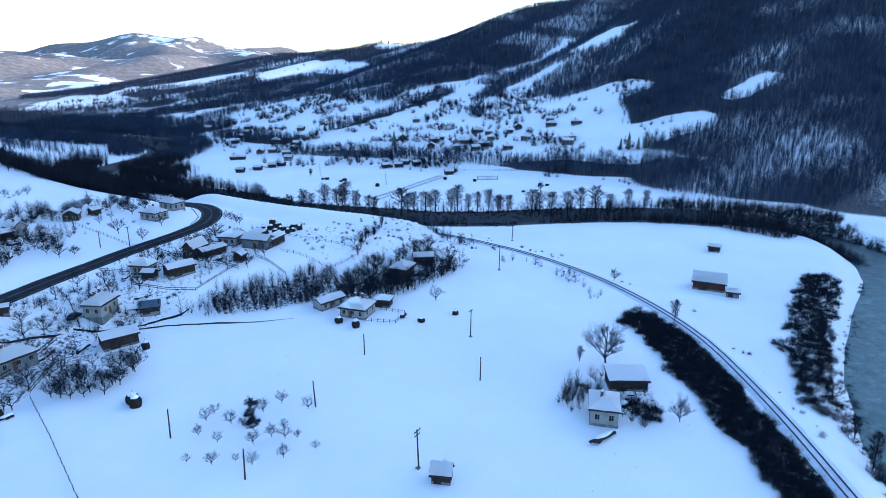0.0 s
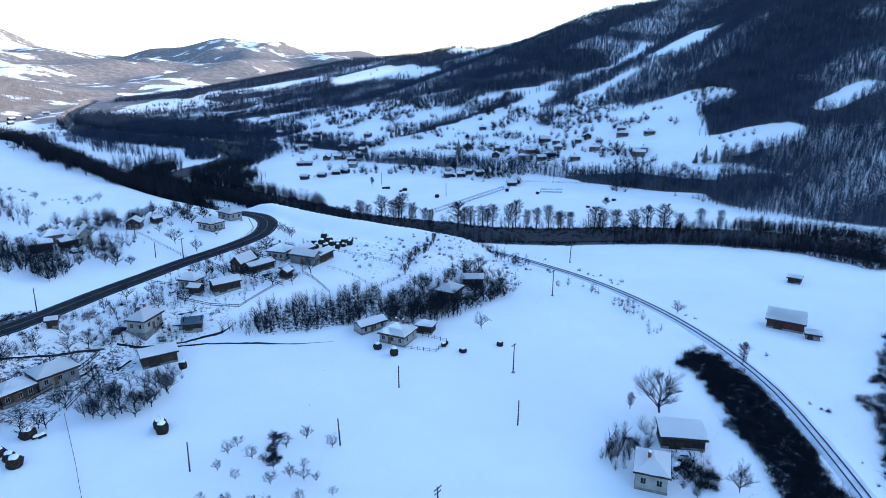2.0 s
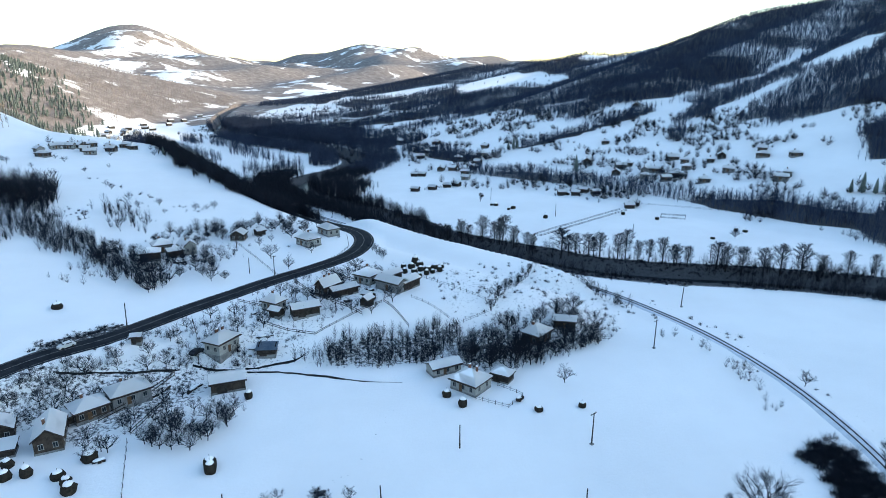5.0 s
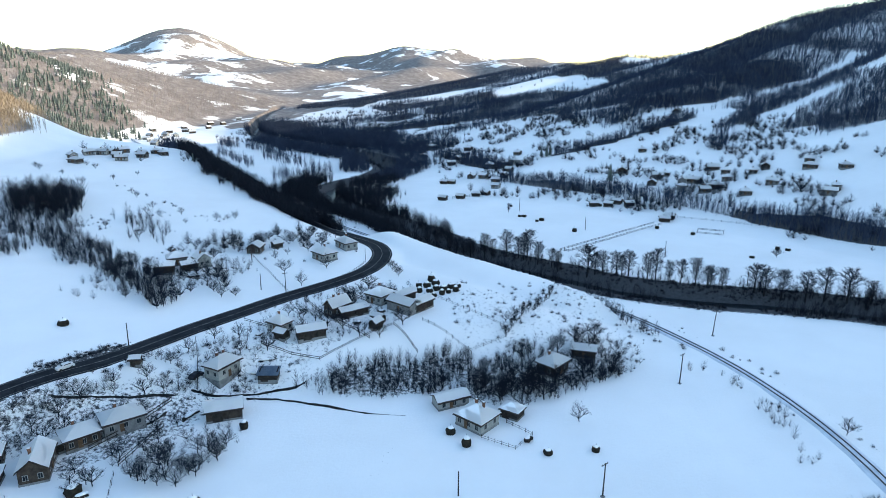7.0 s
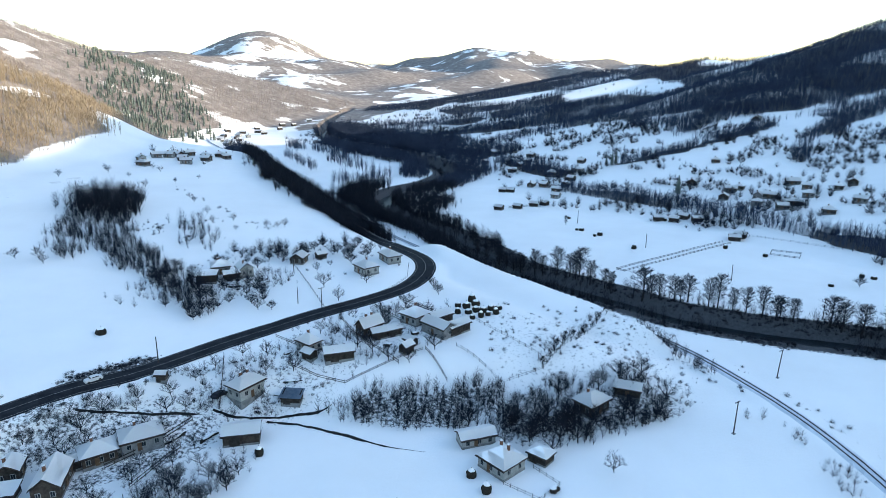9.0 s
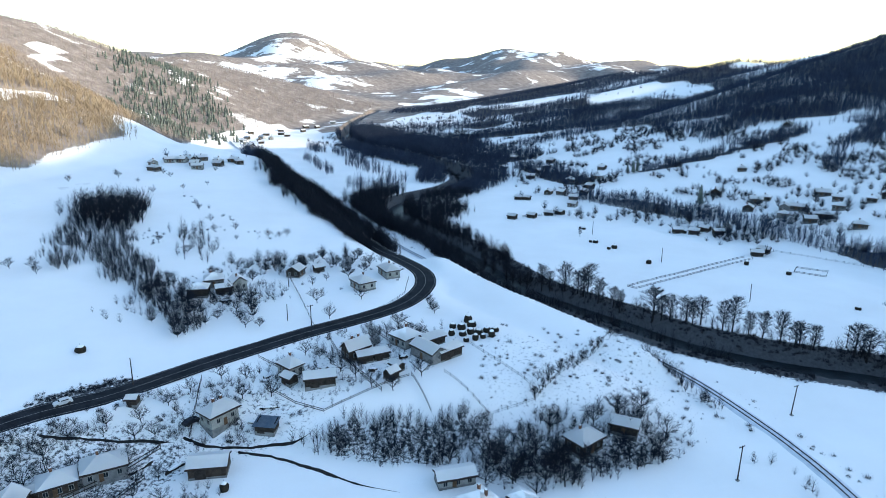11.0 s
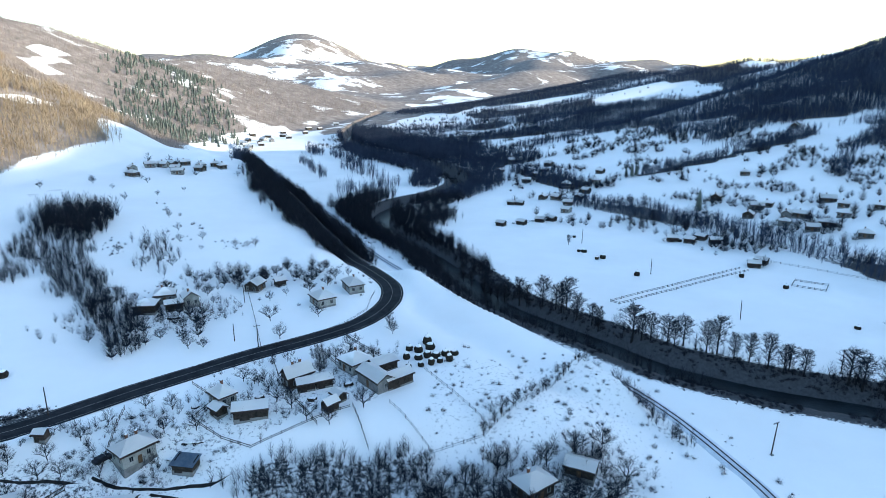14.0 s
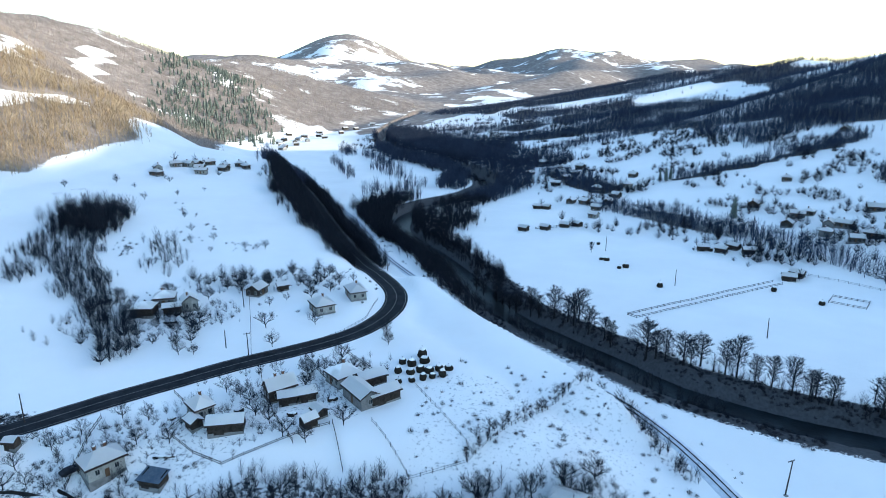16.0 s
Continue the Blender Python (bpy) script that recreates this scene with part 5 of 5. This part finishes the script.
for x, y in ((68, 329), (71, 325), (74, 321), (77, 317), (83, 311), (86, 308), (97, 300), (99, 297.5), (101, 299), (104, 291), (109, 286), (111, 283), (121, 273), (124, 271.5), (127, 271), (132, 268), (134, 267), (137, 267), (143, 262), (146, 261), (150, 257), (154, 255), (158, 251), (162, 249), (164, 250), (167, 247),
             (178, 243), (181, 241), (186, 238), (194, 235), (200, 233), (207, 230), (214, 227), (224, 225), (232, 221), (92, 304), (62, 336), (58, 344)):
    tree(x, y, tree_rng.uniform(8.5, 14), ALDER, BANK, "trees along the river bank", tree_rng.uniform(1.0, 1.5))
for x, y in ((71, 170.2), (78, 172), (84, 174), (88, 178), (85.3, 192), (96.3, 193.6), (81.4, 158.4), (66, 174.5), (60.3, 177.3), (49.3, 177.3), (100, 184.5), (99.8, 180), (70, 181.1), (66.8, 184.2), (92, 196.2), (99, 199), (73, 176), (62, 181), (69, 187), (74, 190), (91, 184), (103, 190), (76, 178), (95, 178), (64, 170), (69, 166)):
    tree(x, y, tree_rng.uniform(5, 8), ORCHARD + BROAD, "bare tree crowding round the hillside houses", "trees round the knoll")
for i in range(16):
    k = i / 15
    tree(70 + 34 * k + tree_rng.uniform(-1, 1), 199 + 46 * k + tree_rng.uniform(-1, 1), tree_rng.uniform(2.2, 4.6), ORCHARD + ALDER, "young bare tree along the plot boundary", "trees along the boundary")
for x, y in ((189, 110), (183, 104), (176, 99), (170, 96), (163, 90), (156, 85), (149, 80), (143, 76), (138, 71), (133, 67), (126, 58), (120, 51), (160, 86), (151, 83)):
    tree(x, y, tree_rng.uniform(5, 8.5), ALDER + ORCHARD, BANK, "trees along the near river bank")


def tree_belt(n, ax, ay, bx, by, r, lo, hi, label, group):
    """Trees strewn along a line, clear of the road, the rails and the buildings."""
    for _ in range(n):
        k, d, a = tree_rng.random(), r * math.sqrt(tree_rng.random()), tree_rng.uniform(0, 2 * math.pi)
        px, py = ax + (bx - ax) * k + d * math.cos(a), ay + (by - ay) * k + d * math.sin(a)
        if line_dist([px], [py], ROAD)[0][0] < 6 or line_dist([px], [py], RAIL)[0][0] < 4 or any(math.hypot(px - hx, py - hy) < 5 for hx, hy in house_spots):
            continue
        tree(px, py, tree_rng.uniform(lo, hi), ORCHARD, label, group)


house_spots = [(o.location.x, o.location.y) for o in scene.objects if o.type == "EMPTY" and o.get("category") in ("house", "barn", "shed", "hut")]
tree_belt(20, -24, 152, -4, 150, 8, 3.5, 6, "bare garden tree in the snow below the farmhouses", "trees below the farms")
tree_belt(15, -62, 158, -24, 174, 8, 3.5, 6, "bare tree crowding the bank below the road", "trees below the road")
tree_belt(10, -58, 150, -30, 142, 6, 3.5, 5.5, "bare tree beside the lower farmsteads", "trees below the farms")
tree_belt(18, 5, 206, 36, 232, 9, 3.5, 6, "bare garden tree between the village houses", "fruit trees of the village")
tree_belt(20, 62, 172, 98, 186, 8, 4.5, 7.5, "bare tree crowding round the hillside houses", "trees round the knoll")
px, py = [], []
for n, ax, ay, bx, by, r in ((20, -64, 264, -38, 228, 9), (10, -40, 262, -22, 242, 7), (80, 215, 400, 290, 440, 34), (26, 90, 470, 180, 440, 14), (24, -45, 290, 4, 304, 9)):
    k, d, a = rng.random(n), r * np.sqrt(rng.random(n)), rng.uniform(0, 2 * math.pi, n)
    px.append(ax + (bx - ax) * k + d * np.cos(a)), py.append(ay + (by - ay) * k + d * np.sin(a))
px, py = np.concatenate(px), np.concatenate(py)
clear = (line_dist(px, py, ROAD)[0] > 6) & (np.min([np.hypot(px - hx, py - hy) for hx, hy in house_spots], axis=0) > 4.5)
px, py = px[clear], py[clear]
stuff_of("garden_trees", bare_template(90, 0.12, 0.42, 0.009), px, py, grid_height(px, py), rng.uniform(4.5, 8, len(px)), M_TWIG, "bare round-crowned trees among the farms and hamlet", "trees")


def conifer_meshes(seed):
    r = random.Random(seed)
    bm = bmesh.new()
    bmesh.ops.create_cone(bm, cap_ends=True, segments=6, radius1=0.025, radius2=0.008, depth=0.95, matrix=pose(0, 0, 0.43))
    trunk = from_bm("trunk", bm, M_BARK)
    v, f = [], []
    for i in range(150):
        z = 0.1 + 0.88 * (i / 150)
        rad = 0.24 * (1 - z) ** 0.8 * r.uniform(0.7, 1.15) + 0.01
        a = i * 2.399
        c, s = math.cos(a), math.sin(a)
        k = len(v)
        w = 0.3 * rad + 0.012
        v += [(0.01 * c, 0.01 * s, z + 0.03), (rad * 0.6 * c - w * s, rad * 0.6 * s + w * c, z), (rad * 0.6 * c + w * s, rad * 0.6 * s - w * c, z), (rad * c, rad * s, z - 0.04)]
        f += [(k, k + 1, k + 2), (k + 1, k + 3, k + 2)]
    return trunk, mesh_of("crown", v, f, M_PINE)


SPRUCE = [conifer_meshes(s) for s in (1, 2)]
for x, y, h in ((200.2, 463, 14), (308.6, 314.2, 12), (312.3, 309.2, 9), (315.5, 306, 12), (318, 303, 11), (178.4, 560.6, 11), (182, 563, 10), (305, 318, 8), (-95, 470, 6), (175, 566, 8)):
    t = thing("spruce_tree", x, y, "dark green spruce tree standing among bare trees", "tree", x * 9 % 360, "spruce trees")
    for nm_, me in zip(("trunk", "crown"), SPRUCE[int(x) % 2]):
        part(nm_, me, t).scale = (h, h, h)


# ---- thickets, copses and scrub, too many to count ----
DENSE_TREE = bare_template(24, 0.15, 0.28, 0.01)


def bush_template(n):
    t = []
    for i in range(n):
        a, e = rng.uniform(0, 2 * math.pi), rng.uniform(0.2, 1.45)
        p = (rng.uniform(-0.3, 0.3), rng.uniform(-0.3, 0.3), rng.uniform(-0.05, 0.2))
        ln = rng.uniform(0.6, 1.0)
        t.append(sliver(p, (p[0] + ln * math.cos(e) * math.cos(a) * 0.8, p[1] + ln * math.cos(e) * math.sin(a) * 0.8, ln * math.sin(e)), 0.013))
    return np.array(t)


BUSH = bush_template(64)
x, y, z = scatter(1100000, -180, 320, 30, 1080, lambda x, y: copses(x, y) ** 1.3 * (0.24 + 0.1 * (y < 200) - 0.11 * ss(y, 400, 650) + 0.3 * (x > 10) * (y < 126)), 21)
off_road = (line_dist(x, y, ROAD)[0] > np.where(y > 345, 4.4, 5.2)) & (line_dist(x, y, RAIL)[0] > 3.2) & (line_dist(x, y, RIVER)[0] > 7)
x, y, z = x[off_road], y[off_road], z[off_road]
low = ((x > 85) & (y < 125)) | ((x < -36) & (y < 200)) | ((x < 22) & (x > 10) & (y < 126))
hh = np.where(low, rng.uniform(1.2, 3.0, len(x)) * np.where(x < 30, 0.5, 1.0), rng.uniform(2.6, 6.5, len(x)) * np.where(y < 195, 0.92, np.where(y > 320, np.where(x < 8, 1.9, 1.45), 1.0)))
# these farther trees get the twig colour with haze painted in
farther = ~low & (y > 540)
low_or_farther = low | farther
stuff_of("copse", DENSE_TREE, x[~low_or_farther], y[~low_or_farther], z[~low_or_farther], hh[~low_or_farther], M_TWIG, "dense dark leafless copses along river, gully and banks", "copse")
stuff_of("valley_woods", BARE, x[farther], y[farther], z[farther], hh[farther] * 1.1, M_HAZEWOOD, "bluish leafless woods along the river upstream", "woods", 1.3)
stuff_of("thicket", BUSH, x[low], y[low], z[low], hh[low], M_TWIG, "dense dark thicket of bare bushes beside the rails", "thicket")


def scrub_spots(x, y):
    d, left, _ = line_dist(x, y, RAIL)
    dr, _, _ = line_dist(x, y, RIVER)
    w = 0.05 * (1 - ss(np.abs(d - 6), 1, 4)) * (fbm(x, y, 9, 3.0) > 0.25)
    w = np.maximum(w, 0.4 * (1 - ss(dr, 12, 18)) * ss(dr, 6, 8) * (fbm(x, y, 14, 1.0) > -0.35))
    knoll = ss(x, 50, 62) * (1 - ss(x, 112, 122)) * ss(y, 180, 192) * (1 - ss(y, 236, 250)) * ss(left, 6, 12)
    w = np.maximum(w, 0.03 * knoll)
    w = np.maximum(w, 0.035 * (1 - ss(near_line(x, y, -82, 315, -62, 325), 12, 26)) * (fbm(x, y, 8, 2.0) > 0.1))
    w = np.maximum(w, 0.12 * (1 - ss(near_line(x, y, -58, 163, 0, 190), 8, 14)) * (fbm(x, y, 6, 2.0) > 0.0))
    w = np.maximum(w, 0.1 * (1 - ss(near_line(x, y, 62, 177, 98, 188), 5, 11)) * (fbm(x, y, 5, 2.0) > -0.2))
    w = np.maximum(w, 0.05 * (1 - ss(near_line(x, y, -118, 392, -72, 352), 1.2, 2.5)))
    w = np.maximum(w, 0.06 * (1 - ss(near_line(x, y, -54, 182, -39, 196), 2, 4)) * 4)
    w = np.maximum(w, 0.012 * (1 - ss(near_line(x, y, -40, 262, 12, 300), 14, 26)))
    return w


x, y, z = scatter(260000, -150, 300, 40, 480, scrub_spots, 31)
off_road = (line_dist(x, y, ROAD)[0] > 5.0) & (line_dist(x, y, RAIL)[0] > 3.0) & (line_dist(x, y, RIVER)[0] > 6.5)
x, y, z = x[off_road], y[off_road], z[off_road]
stuff_of("scrub", BUSH, x, y, z, rng.uniform(0.5, 1.9, len(x)), M_TWIG, "scattered bare bushes poking out of the snow", "scrub")


def orchard_spots(x, y):
    s = (x - 300) * 0.83 + (y - 340) * 0.555
    u = -(x - 300) * 0.555 + (y - 340) * 0.83
    w = ss(s, -75, -50) * (1 - ss(s, 150, 200)) * ss(u, -60, 20) * (1 - ss(u, 700, 900)) * (fbm(x, y, 13, 7.0) + 0.6 * fbm(x, y, 37, 2.0) > 0.15)
    return 0.12 * w + 0.006 * (1 - ss(near_line(x, y, -150, 470, -120, 480), 15, 40)) + 0.0018 * (1 - ss(near_line(x, y, 250, 1000, 300, 1020), 60, 130))


x, y, z = scatter(260000, -220, 420, 260, 1150, orchard_spots, 41)
stuff_of("orchards", bare_template(28, 0.12, 0.42, 0.02), x, y, z, rng.uniform(3, 6.5, len(x)), M_TWIG, "scattered bare orchard trees round the far hamlets", "orchard", 1.2)


def yard_spots(x, y):
    w = 0.15 * (1 - ss(near_line(x, y, -58, 163, -8, 188), 8, 14)) * (fbm(x, y, 7, 1.0) > -0.1)
    for ax, ay, bx, by, r, k in ((62, 176, 100, 190, 10, 0.075), (2, 205, 38, 232, 10, 0.05), (-5, 222, 24, 236, 4, 0.05), (14, 196, 36, 208, 5, 0.05), (-56, 244, -26, 262, 12, 0.05), (-45, 285, 5, 302, 9, 0.04), (-22, 150, -3, 158, 8, 0.04), (-15, 192, 12, 194, 5, 0.04), (46, 176, 62, 184, 6, 0.06),
                                 (88, 79, 93, 85, 4, 0.12), (80, 90, 90, 97, 3, 0.1), (-66, 236, -44, 250, 9, 0.04), (70, 200, 102, 244, 2.5, 0.06), (127, 138, 131, 160, 3, 0.08), (120, 185, 130, 172, 2.5, 0.05)):
        w = np.maximum(w, k * (1 - ss(near_line(x, y, ax, ay, bx, by), 0.6 * r, 1.2 * r)))
    return w


x, y, z = scatter(100000, -75, 135, 75, 305, yard_spots, 61)
off_road = (line_dist(x, y, ROAD)[0] > 5.5) & (line_dist(x, y, RAIL)[0] > 3.0)
x, y, z = x[off_road], y[off_road], z[off_road]
stuff_of("saplings", bare_template(34, 0.1, 0.36, 0.008), x, y, z, rng.uniform(1.6, 4.4, len(x)), M_TWIG, "tangled bare saplings and bushes between the plots", "saplings")


def tuft_spots(x, y):
    w = 0.06 * (1 - ss(near_line(x, y, 20, 124, 27, 132), 0.5, 1.2)) + 0.06 * (1 - ss(near_line(x, y, 27, 132, 36, 152), 0.5, 1.2))
    w = w + 0.012 * (1 - ss(near_line(x, y, 6, 150, 22, 160), 4, 10)) * (fbm(x, y, 2.5, 1.0) > 0.3)
    w = w + 0.012 * (1 - ss(near_line(x, y, 70, 66, 88, 66), 4, 10)) + 0.02 * (1 - ss(near_line(x, y, 96, 72, 118, 112), 3, 8))
    w = w + 0.03 * (1 - ss(np.abs(line_dist(x, y, RAIL)[1] + 6.5), 0.3, 1.2)) * (y < 240)
    return np.maximum(w, 0.03 * ss(x, 55, 65) * (1 - ss(x, 108, 118)) * ss(y, 186, 194) * (1 - ss(y, 228, 244)))


x, y, z = scatter(160000, -10, 150, 55, 250, tuft_spots, 71)
stuff_of("grass_tufts", bush_template(14), x, y, z, rng.uniform(0.18, 0.5, len(x)), M_TWIG, "dry grass tufts poking through the snow", "grass")

FIR = np.array([[(0.02, 0, 0), (-0.01, 0.02, 0), (0, 0, 1)]] + [[(0.26 * (1 - z) * math.cos(a), 0.26 * (1 - z) * math.sin(a), z - 0.04), (0.26 * (1 - z) * math.cos(a + 1.3), 0.26 * (1 - z) * math.sin(a + 1.3), z - 0.02), (0, 0, z + 0.3)]
                                                               for z in (0.12, 0.36, 0.6) for a in (z, z + 1.57, z + 3.14, z + 4.71)])


def fir_spots(x, y):
    return np.maximum(0.38 * (1 - ss(near_line(x, y, -390, 930, -520, 1180), 40, 110)), 0.8 * (1 - ss(near_line(x, y, -360, 860, -400, 960), 14, 40))) * (0.5 + 0.5 * fbm(x, y, 30, 2.0))


x, y, z = scatter(14000, -680, -300, 780, 1330, fir_spots, 51)
stuff_of("fir_stand", FIR, x, y, z, rng.uniform(9, 14, len(x)), M_PINE, "frosted fir trees on the sunlit hillside", "woods")
